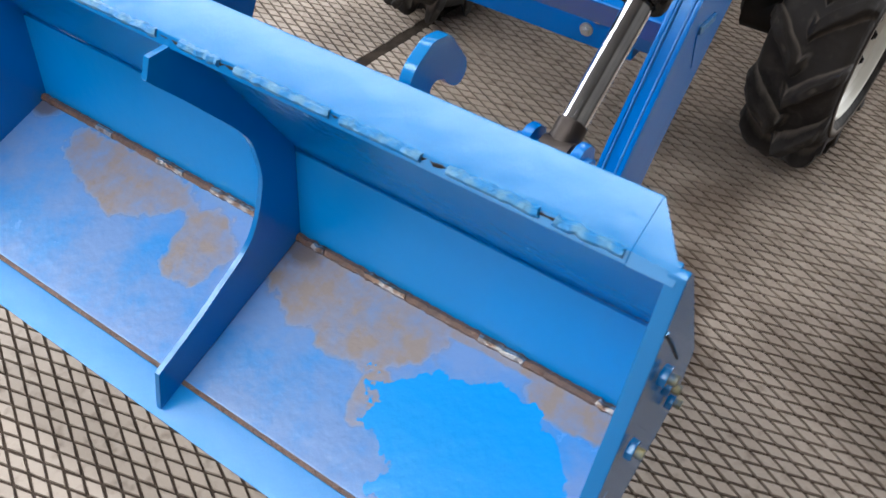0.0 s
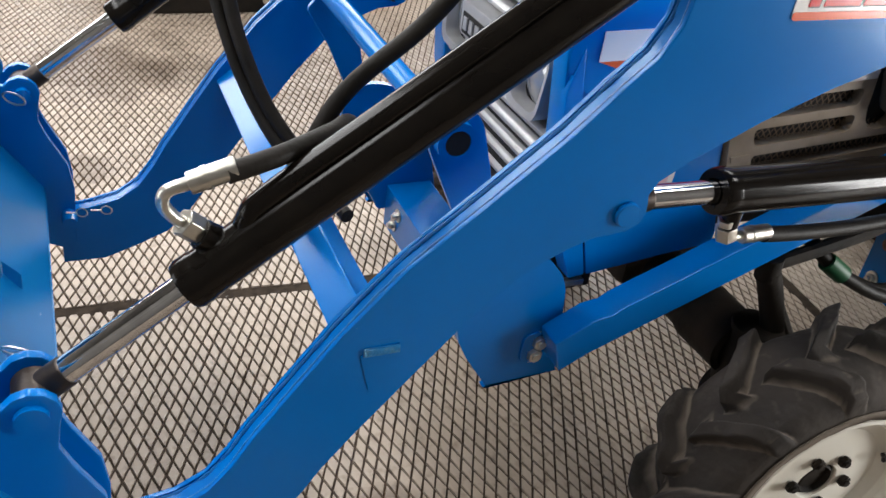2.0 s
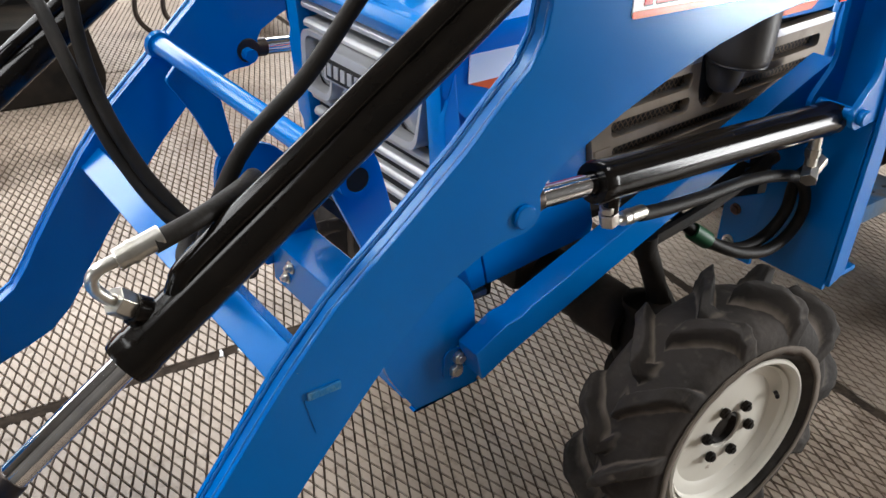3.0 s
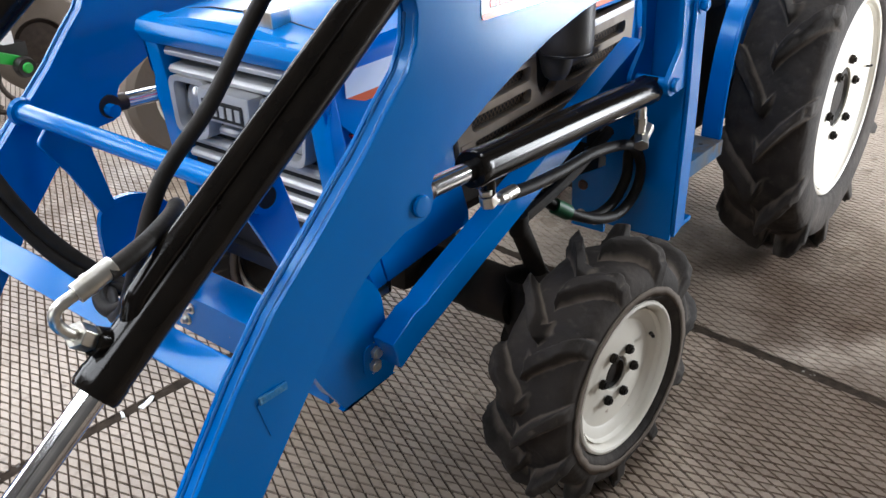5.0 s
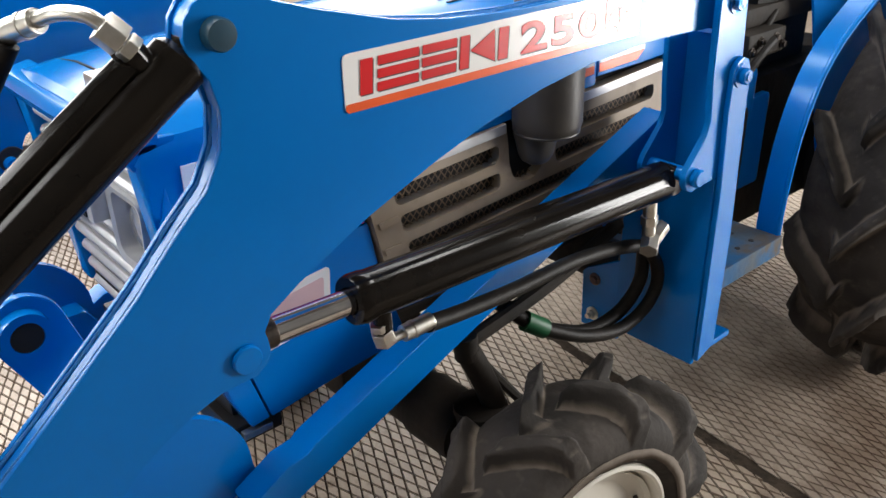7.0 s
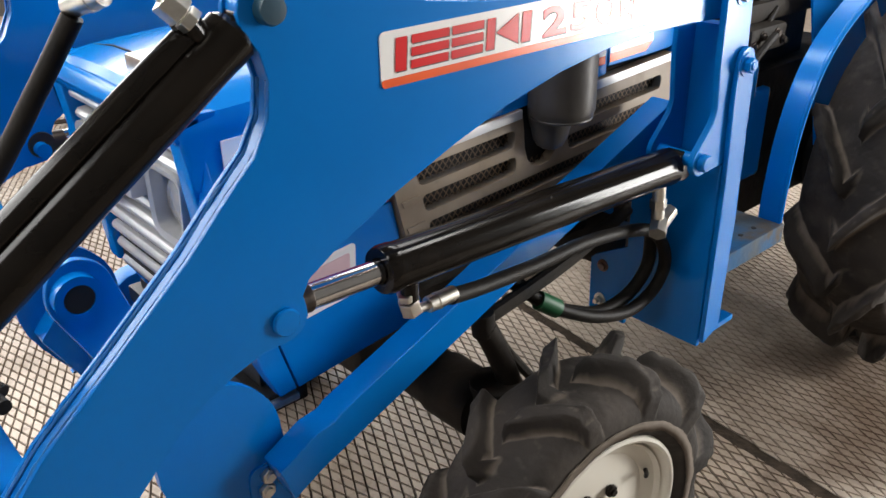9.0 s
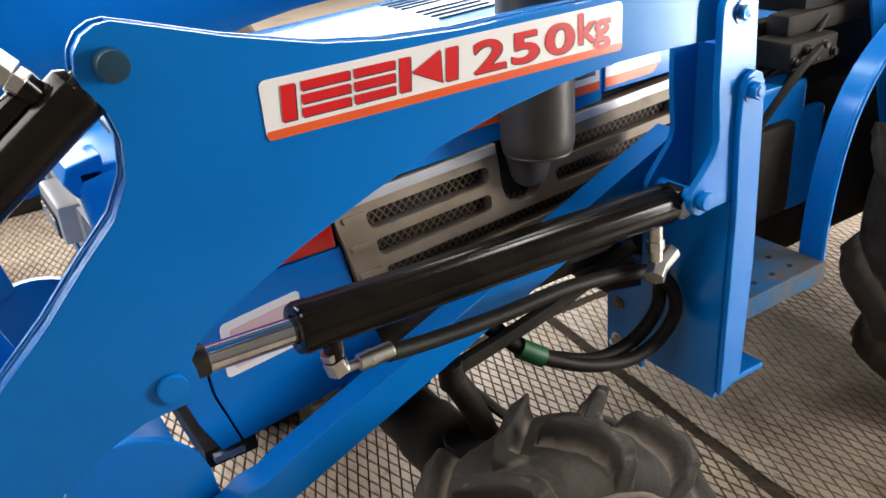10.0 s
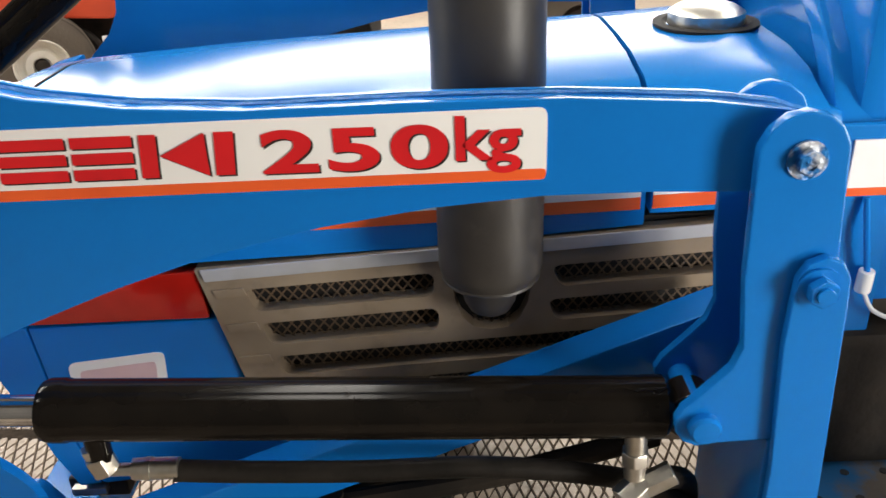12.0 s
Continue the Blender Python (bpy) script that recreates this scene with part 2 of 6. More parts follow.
def floor_material(name, light, dark, bump, gloss=0.62, spec=0.5):
    """Trodden mats: sandy wear, brown stains, damp spots and broad darker patches over world-size noise; each piece a
    little different.
    """
    m = bpy.data.materials.new(name)
    m.use_nodes = True
    n, l = m.node_tree.nodes, m.node_tree.links
    b = n["Principled BSDF"]
    pos = n.new("ShaderNodeNewGeometry")
    info = n.new("ShaderNodeObjectInfo")

    def noise_range(scale, lo, hi, detail=6):
        t = n.new("ShaderNodeTexNoise")
        t.inputs["Scale"].default_value, t.inputs["Detail"].default_value = scale, detail
        l.new(pos.outputs["Position"], t.inputs["Vector"])
        r = n.new("ShaderNodeMapRange")
        r.inputs["From Min"].default_value, r.inputs["From Max"].default_value = lo, hi
        l.new(t.outputs["Fac"], r.inputs["Value"])
        return r.outputs["Result"]

    def mixed(a, bb, fac):
        x = n.new("ShaderNodeMix")
        x.data_type = "RGBA"
        for key, v in (("A", a), ("B", bb)):
            if isinstance(v, tuple):
                x.inputs[key].default_value = (*v, 1)
            else:
                l.new(v, x.inputs[key])
        l.new(fac, x.inputs["Factor"])
        return x.outputs["Result"]

    def half(v, k):
        x = n.new("ShaderNodeMath")
        x.operation = "MULTIPLY"
        l.new(v, x.inputs[0])
        x.inputs[1].default_value = k
        return x.outputs[0]

    c = mixed(light, dark, noise_range(2.2, 0.38, 0.72))
    c = mixed(c, tuple(v * 1.18 for v in light), half(pos.outputs["Random Per Island"], 0.55))
    c = mixed(c, tuple(v * 1.15 for v in light), half(info.outputs["Random"], 0.3))
    c = mixed(c, (dark[0] * 0.42, dark[1] * 0.38, dark[2] * 0.34), noise_range(1.1, 0.58, 0.72, 8))
    c = mixed(c, (dark[0] * 0.6, dark[1] * 0.55, dark[2] * 0.5), noise_range(30, 0.55, 0.85, 3))
    wob = n.new("ShaderNodeTexNoise")
    wob.inputs["Scale"].default_value, wob.inputs["Detail"].default_value = 6.0, 7
    l.new(pos.outputs["Position"], wob.inputs["Vector"])
    # Brown stains and wider darkened patches: x, y, radius, strength.
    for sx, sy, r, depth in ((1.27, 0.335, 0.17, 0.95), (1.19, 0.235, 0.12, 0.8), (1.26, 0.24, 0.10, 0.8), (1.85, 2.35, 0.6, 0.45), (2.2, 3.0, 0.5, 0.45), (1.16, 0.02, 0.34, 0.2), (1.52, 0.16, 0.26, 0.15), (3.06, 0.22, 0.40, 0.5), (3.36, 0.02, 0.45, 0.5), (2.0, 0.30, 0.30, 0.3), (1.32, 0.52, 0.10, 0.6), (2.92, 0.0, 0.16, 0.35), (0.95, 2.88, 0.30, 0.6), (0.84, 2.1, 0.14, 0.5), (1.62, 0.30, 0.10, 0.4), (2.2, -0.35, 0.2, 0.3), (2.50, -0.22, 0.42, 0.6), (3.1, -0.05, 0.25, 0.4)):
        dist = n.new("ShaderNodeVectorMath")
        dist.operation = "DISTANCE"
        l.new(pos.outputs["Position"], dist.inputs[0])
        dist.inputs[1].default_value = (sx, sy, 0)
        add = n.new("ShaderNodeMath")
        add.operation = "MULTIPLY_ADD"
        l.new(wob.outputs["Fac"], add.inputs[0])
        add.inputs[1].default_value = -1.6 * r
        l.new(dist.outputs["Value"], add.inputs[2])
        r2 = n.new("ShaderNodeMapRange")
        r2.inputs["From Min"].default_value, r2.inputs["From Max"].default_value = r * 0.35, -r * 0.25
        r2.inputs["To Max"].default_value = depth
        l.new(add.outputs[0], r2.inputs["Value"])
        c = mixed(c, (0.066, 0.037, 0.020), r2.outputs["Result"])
    l.new(c, b.inputs["Base Color"])
    l.new(half(noise_range(3.0, -0.6, 1.0, 5), gloss), b.inputs["Roughness"])
    b.inputs["Specular IOR Level"].default_value = spec
    t = n.new("ShaderNodeTexNoise")
    t.inputs["Scale"].default_value, t.inputs["Detail"].default_value = 130, 5
    l.new(pos.outputs["Position"], t.inputs["Vector"])
    bu = n.new("ShaderNodeBump")
    bu.inputs["Strength"].default_value, bu.inputs["Distance"].default_value = bump, 0.003
    l.new(t.outputs["Fac"], bu.inputs["Height"])
    l.new(bu.outputs["Normal"], b.inputs["Normal"])
    return m


def worn_floor_material():
    """Blue paint scraped off in broad patches, with tan residue that thins out towards the cutting edge."""
    m = material("worn_bucket_floor", (0.015, 0.26, 0.68), 0.24, second=(0.06, 0.29, 0.68), scale=3.0, bump=0.25, bump_scale=45, spec=0.85)
    n, l = m.node_tree.nodes, m.node_tree.links
    b = n["Principled BSDF"]
    colour = b.inputs["Base Color"].links[0].from_socket
    gloss = b.inputs["Roughness"].links[0].from_socket
    pos = n.new("ShaderNodeNewGeometry").outputs["Position"]
    xyz = n.new("ShaderNodeSeparateXYZ")
    l.new(pos, xyz.inputs[0])

    def noise_node(scale, detail, rough):
        t = n.new("ShaderNodeTexNoise")
        t.inputs["Scale"].default_value, t.inputs["Detail"].default_value, t.inputs["Roughness"].default_value = scale, detail, rough
        l.new(pos, t.inputs["Vector"])
        return t.outputs["Fac"]

    def maths(op, a, bb):
        x = n.new("ShaderNodeMath")
        x.operation = op
        for k, v in enumerate((a, bb)):
            if isinstance(v, (int, float)):
                x.inputs[k].default_value = v
            else:
                l.new(v, x.inputs[k])
        return x.outputs[0]

    def ramp(v, lo, hi):
        r = n.new("ShaderNodeMapRange")
        r.inputs["From Min"].default_value, r.inputs["From Max"].default_value = lo, hi
        l.new(v, r.inputs["Value"])
        return r.outputs["Result"]
    wobble = maths("ADD", maths("MULTIPLY", maths("SUBTRACT", noise_node(9, 3, 0.5), 0.5), 1.5), maths("MULTIPLY", maths("SUBTRACT", noise_node(45, 3, 0.5), 0.5), 0.5))

    def blob(cx, cy, rx, ry):
        dx = maths("DIVIDE", maths("SUBTRACT", xyz.outputs["X"], cx), rx)
        dy = maths("DIVIDE", maths("SUBTRACT", xyz.outputs["Y"], cy), ry)
        r = maths("POWER", maths("ADD", maths("MULTIPLY", dx, dx), maths("MULTIPLY", dy, dy)), 0.5)
        return maths("ADD", maths("SUBTRACT", 1.0, r), wobble)
    tan = maths("MAXIMUM", blob(0.68, 0.58, 0.075, 0.17), maths("MAXIMUM", blob(0.575, 0.47, 0.05, 0.03), maths("MAXIMUM", blob(0.68, 1.10, 0.06, 0.17), blob(0.64, 0.87, 0.06, 0.07))))
    tan = maths("MAXIMUM", tan, maths("MAXIMUM", blob(0.70, 0.20, 0.03, 0.09), blob(0.73, 0.42, 0.022, 0.3)))
    fresh = ramp(blob(0.575, 0.31, 0.105, 0.165), 0.0, 0.03)
    keep = maths("SUBTRACT", 1.0, fresh)
    dirt = maths("MULTIPLY", maths("MULTIPLY", ramp(tan, -0.04, 0.14), keep), ramp(noise_node(26, 5, 0.6), 0.1, 0.62))
    scuffed = maths("MULTIPLY", maths("MULTIPLY", ramp(noise_node(7, 8, 0.65), 0.32, 0.58), keep), 0.7)
    # Dark brown in two back corners: at the rib's foot and the far side.
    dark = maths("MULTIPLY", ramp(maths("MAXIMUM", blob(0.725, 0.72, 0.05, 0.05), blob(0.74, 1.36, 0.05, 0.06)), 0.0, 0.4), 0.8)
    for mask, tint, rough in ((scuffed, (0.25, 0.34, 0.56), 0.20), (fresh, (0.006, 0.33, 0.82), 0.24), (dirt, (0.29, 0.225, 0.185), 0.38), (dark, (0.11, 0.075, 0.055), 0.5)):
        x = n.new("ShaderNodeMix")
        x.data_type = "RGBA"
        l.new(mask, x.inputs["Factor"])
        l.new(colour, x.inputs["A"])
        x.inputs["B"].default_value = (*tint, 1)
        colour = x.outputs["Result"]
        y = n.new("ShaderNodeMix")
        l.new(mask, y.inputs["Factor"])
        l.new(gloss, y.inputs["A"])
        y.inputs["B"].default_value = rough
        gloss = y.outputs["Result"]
    l.new(colour, b.inputs["Base Color"])
    l.new(gloss, b.inputs["Roughness"])
    return m


WORN_FLOOR = worn_floor_material()
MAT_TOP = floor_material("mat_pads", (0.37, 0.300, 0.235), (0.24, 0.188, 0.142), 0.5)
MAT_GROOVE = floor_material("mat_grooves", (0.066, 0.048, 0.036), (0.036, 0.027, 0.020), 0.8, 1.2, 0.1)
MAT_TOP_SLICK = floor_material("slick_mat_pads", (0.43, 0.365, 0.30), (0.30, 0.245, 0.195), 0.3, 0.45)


# ---- mesh helpers ----
def part(name, bm, mat, parent=None, label="", smooth=35):
    me = bpy.data.meshes.new(name)
    bmesh.ops.recalc_face_normals(bm, faces=bm.faces)
    for f in bm.faces:
        f.smooth = True
    bm.to_mesh(me)
    bm.free()
    me.materials.append(mat)
    me.set_sharp_from_angle(angle=radians(smooth))
    ob = new(name, me)
    flat = ob.modifiers.new("flat_faces", "WEIGHTED_NORMAL")
    flat.keep_sharp, flat.weight = True, 80
    if parent:
        attach(ob, parent)
    if label:
        tagged(ob, label)
    return ob


BASE = {}


def attach(ob, parent):
    ob.parent = parent
    if parent.name in BASE:
        ob.matrix_parent_inverse = Matrix.Translation(-BASE[parent.name])


def thing(name, label, category, at=(0, 0, 0), group="", kind=""):
    ob = new(name)
    ob.empty_display_size, ob.location = 0.1, at
    BASE[ob.name] = Vector(at)
    return tagged(ob, label, category, group, kind)


def bevelled(bm, width, segments=2, angle=30):
    edges = [e for e in bm.edges if len(e.link_faces) == 2 and e.calc_face_angle(0) > radians(angle)]
    bmesh.ops.bevel(bm, geom=edges, offset=width, segments=segments, affect="EDGES", profile=0.6, clamp_overlap=True)
    return bm


def box(x0, x1, y0, y1, z0, z1, bevel=0.003, bm=None, m=None):
    out = bmesh.new()
    mat = Matrix.Translation(((x0 + x1) / 2, (y0 + y1) / 2, (z0 + z1) / 2)) @ Matrix.Diagonal((x1 - x0, y1 - y0, z1 - z0, 1))
    bmesh.ops.create_cube(out, size=1, matrix=mat)
    if bevel:
        bevelled(out, bevel)
    if m:
        bmesh.ops.transform(out, matrix=m, verts=out.verts)
    return join(bm, out)


def join(bm, other):
    if bm is None:
        return other
    me = bpy.data.meshes.new("tmp")
    other.to_mesh(me)
    other.free()
    bm.from_mesh(me)
    bpy.data.meshes.remove(me)
    return bm


def prism(poly, y0, y1, bevel=0.003, bm=None, axis="y", segments=2):
    """A plate: the outline poly (u, v) extruded from y0 to y1 along the axis."""
    out = bmesh.new()

    def place(u, v, w):
        return (u, w, v) if axis == "y" else (w, u, v) if axis == "x" else (u, v, w)
    a = [out.verts.new(place(u, v, y0)) for u, v in poly]
    b = [out.verts.new(place(u, v, y1)) for u, v in poly]
    out.faces.new(a)
    out.faces.new(b[::-1])
    for i in range(len(poly)):
        j = (i + 1) % len(poly)
        out.faces.new((a[i], b[i], b[j], a[j]))
    bmesh.ops.recalc_face_normals(out, faces=out.faces)
    if bevel:
        bevelled(out, bevel, segments)
    return join(bm, out)


def pierced(outline, holes, y0, y1):
    """A plate in the xz plane with holes cut right through it."""
    out = bmesh.new()
    loops = []
    for poly in [outline] + holes:
        vs = [out.verts.new((u, y0, v)) for u, v in poly]
        loops.append(vs)
        for k in range(len(vs)):
            out.edges.new((vs[k], vs[(k + 1) % len(vs)]))
    bmesh.ops.triangle_fill(out, use_beauty=True, use_dissolve=False, edges=out.edges[:])
    front = out.faces[:]
    back = {v: out.verts.new((v.co.x, y1, v.co.z)) for v in out.verts[:]}
    for f in front:
        out.faces.new([back[v] for v in reversed(f.verts[:])])
    for vs in loops:
        for k in range(len(vs)):
            p, q = vs[k], vs[(k + 1) % len(vs)]
            out.faces.new((p, q, back[q], back[p]))
    return out


def rounded(poly, radius, steps=4):
    """The outline with its corners rounded."""
    out = []
    n = len(poly)
    for i in range(n):
        p, a, b = (Vector(poly[k]) for k in (i, i - 1, (i + 1) % n))
        ra = min(radius, (a - p).length * 0.45)
        rb = min(radius, (b - p).length * 0.45)
        s, e = p + (a - p).normalized() * ra, p + (b - p).normalized() * rb
        for k in range(steps + 1):
            t = k / steps
            q = (1 - t) ** 2 * s + 2 * t * (1 - t) * p + t * t * e
            out.append((q.x, q.y))
    return out


def smooth_line(points, closed=False, steps=4):
    """Catmull-Rom through the points."""
    pts = [Vector(p) for p in points]
    n, out = len(pts), []
    for i in range(n if closed else n - 1):
        p0, p1 = (pts[i - 1] if closed or i else pts[0]), pts[i]
        p2 = pts[(i + 1) % n]
        p3 = pts[(i + 2) % n] if closed or i + 2 < n else pts[-1]
        for k in range(steps):
            t = k / steps
            out.append(0.5 * (2 * p1 + (p2 - p0) * t + (2 * p0 - 5 * p1 + 4 * p2 - p3) * t * t + (3 * p1 - 3 * p2 + p3 - p0) * t ** 3))
    if not closed:
        out.append(pts[-1])
    return out


def inset(poly, d):
    out, n = [], len(poly)
    area = sum(poly[i][0] * poly[(i + 1) % n][1] - poly[(i + 1) % n][0] * poly[i][1] for i in range(n))
    s = 1 if area > 0 else -1
    for i in range(n):
        a, p, b = Vector(poly[i - 1]), Vector(poly[i]), Vector(poly[(i + 1) % n])
        e1, e2 = (p - a).normalized(), (b - p).normalized()
        nn = Vector((-(e1.y + e2.y), e1.x + e2.x))
        if nn.length < 1e-6:
            nn = Vector((-e1.y, e1.x))
        nn.normalize()
        out.append(tuple(p + nn * d * s))
    return out


def cyl(a, b, r, r2=None, segs=24, bevel=0.0, bm=None, cap=True):
    a, b = Vector(a), Vector(b)
    out = bmesh.new()
    q = (b - a).to_track_quat("Z", "Y").to_matrix().to_4x4()
    bmesh.ops.create_cone(out, cap_ends=cap, segments=segs, radius1=r, radius2=r if r2 is None else r2, depth=(b - a).length,
                          matrix=Matrix.Translation((a + b) / 2) @ q)
    if bevel:
        bevelled(out, bevel, 2, 50)
    return join(bm, out)


def tube(points, r, segs=12, bm=None, steps=6, raw=False):
    """A round hose or pipe along a smooth line."""
    line = [Vector(p) for p in points] if raw else smooth_line(points, steps=steps)
    out = bmesh.new()
    rings, up = [], Vector((0.13, 0.31, 0.94))
    for i, p in enumerate(line):
        d = (line[min(i + 1, len(line) - 1)] - line[max(i - 1, 0)]).normalized()
        side = d.cross(up).normalized()
        up = side.cross(d).normalized()
        rings.append([out.verts.new(p + r * (math.cos(k * 2 * math.pi / segs) * side + math.sin(k * 2 * math.pi / segs) * up)) for k in range(segs)])
    for a, b in zip(rings, rings[1:]):
        for k in range(segs):
            out.faces.new((a[k], a[(k + 1) % segs], b[(k + 1) % segs], b[k]))
    out.faces.new(rings[0][::-1])
    out.faces.new(rings[-1])
    return join(bm, out)


def lathe(profile, centre, axis, segs=48, bm=None, closed=False):
    """Turned shape: profile of (radius, offset along the axis)."""
    out = bmesh.new()
    q = Vector(axis).normalized().to_track_quat("Z", "Y").to_matrix()
    c = Vector(centre)
    rings = []
    for r, h in profile:
        if r < 1e-5:
            rings.append([out.verts.new(c + q @ Vector((0, 0, h)))])
        else:
            rings.append([out.verts.new(c + q @ Vector((r * math.cos(k * 2 * math.pi / segs), r * math.sin(k * 2 * math.pi / segs), h))) for k in range(segs)])
    pairs = list(zip(rings, rings[1:])) + ([(rings[-1], rings[0])] if closed else [])
    for a, b in pairs:
        for k in range(segs):
            vs = [a[k % len(a)], a[(k + 1) % segs % len(a)], b[(k + 1) % segs % len(b)], b[k % len(b)]]
            vs = list(dict.fromkeys(vs))
            if len(vs) > 2:
                out.faces.new(vs)
    return join(bm, out)


def hexbolt(at, axis, r=0.011, h=0.009, bm=None, washer=True, shank=0.0):
    a, d = Vector(at), Vector(axis).normalized()
    if washer:
        bm = cyl(a, a + d * 0.003, r * 1.45, segs=20, bm=bm)
    out = cyl(a + d * 0.003, a + d * (0.003 + h), r, segs=6)
    bevelled(out, 0.0012, 1)
    bm = join(bm, out)
    if shank:
        bm = cyl(a + d * h, a + d * (h + shank), r * 0.55, segs=14, bm=bm, bevel=0.001)
    return bm


def nut(a, b, r, bm=None):
    out = cyl(a, b, r, segs=6)
    bevelled(out, 0.0012, 1)
    return join(bm, out)


def lettering(text, size, depth, stretch=1.0, bold=0.0, shear=0.0, gap=1.0):
    """Built-in font turned into a mesh that stands in the xz plane and faces -y."""
    cu = bpy.data.curves.new("lettering", "FONT")
    cu.body, cu.size, cu.extrude, cu.offset, cu.shear = text, size, depth, bold, shear
    cu.space_character = gap
    ob = new("lettering", cu)
    bpy.context.view_layer.update()
    me = bpy.data.meshes.new_from_object(ob.evaluated_get(bpy.context.evaluated_depsgraph_get()))
    bpy.data.objects.remove(ob)
    bm = bmesh.new()
    bm.from_mesh(me)
    bpy.data.meshes.remove(me)
    bmesh.ops.transform(bm, matrix=Matrix.Rotation(radians(90), 4, "X") @ Matrix.Diagonal((stretch, 1, 1, 1)), verts=bm.verts)
    return bm


def mirrored(poly_y):
    return 2 * YC - poly_y


def hood_far(y):
    return 2 * HC - y


# ---- hall: unseen shell added to shape light and darken reflections ----
def hall():
    x0, x1, y0, y1, h, t = -5.0, 11.0, -1.9, 7.9, 4.6, 0.2
    bm = bmesh.new()
    bmesh.ops.create_grid(bm, x_segments=8, y_segments=8, size=60, matrix=Matrix.Translation((3, 0, -0.012)))
    tagged(part("ground", bm, CONCRETE), "pale concrete yard and slab under the mats", "ground", kind="structure")
    # near wall with one low window
    bm = box(x0, 4.5, y0 - t, y0, -0.01, h, 0)
    box(6.2, x1, y0 - t, y0, -0.01, h, 0, bm)
    box(4.5, 6.2, y0 - t, y0, -0.01, 0.2, 0, bm)
    box(4.5, 6.2, y0 - t, y0, 2.0, h, 0, bm)
    tagged(part("wall_south", bm, WALL), "unseen dusky wall with one low window, added to shape the light", "wall", kind="structure")
    # far wall with three windows
    bm = box(x0, x1, y1, y1 + t, -0.01, 1.9, 0)
    box(x0, x1, y1, y1 + t, 4.4, h, 0, bm)
    for a, b in ((x0, -3.55), (-0.45, -0.35), (2.75, 2.85), (5.95, 6.05), (9.15, x1)):
        box(a, b, y1, y1 + t, 1.9, 4.4, 0, bm)
    tagged(part("wall_north", bm, WALL), "unseen dusky wall with four windows, added to shape the light", "wall", kind="structure")
    bm = box(x0 - t, x0, y0 - t, -0.4, -0.01, h, 0)
    box(x0 - t, x0, 3.2, y1 + t, -0.01, h, 0, bm)
    box(x0 - t, x0, -0.4, 3.2, 3.1, h, 0, bm)
    tagged(part("wall_west", bm, WALL), "unseen dusky end wall with an open gate, added to shape the light", "wall", kind="structure")
    tagged(part("wall_east", box(x1, x1 + t, y0 - t, y1 + t, -0.01, h, 0), WALL), "unseen dusky end wall, added to keep reflections dark", "wall", kind="structure")
    bm = None
    edges = [x0 - t, -2.4, -1.1, 1.3, 1.9, 4.5, 5.1, x1 + t]
    for a, b in zip(edges[::2], edges[1::2]):
        bm = box(a, b, y0 - t, y1 + t, h, h + 0.15, 0, bm)
    for a, b in ((-2.4, -1.1), (1.3, 1.9), (4.5, 5.1)):
        box(a, b, y0 - t, -0.9, h, h + 0.15, 0, bm)
        box(a, b, 6.9, y1 + t, h, h + 0.15, 0, bm)
    tagged(part("ceiling", bm, WALL), "unseen dusky roof with three rooflights, added to shape the light", "ceiling", kind="structure")


hall()

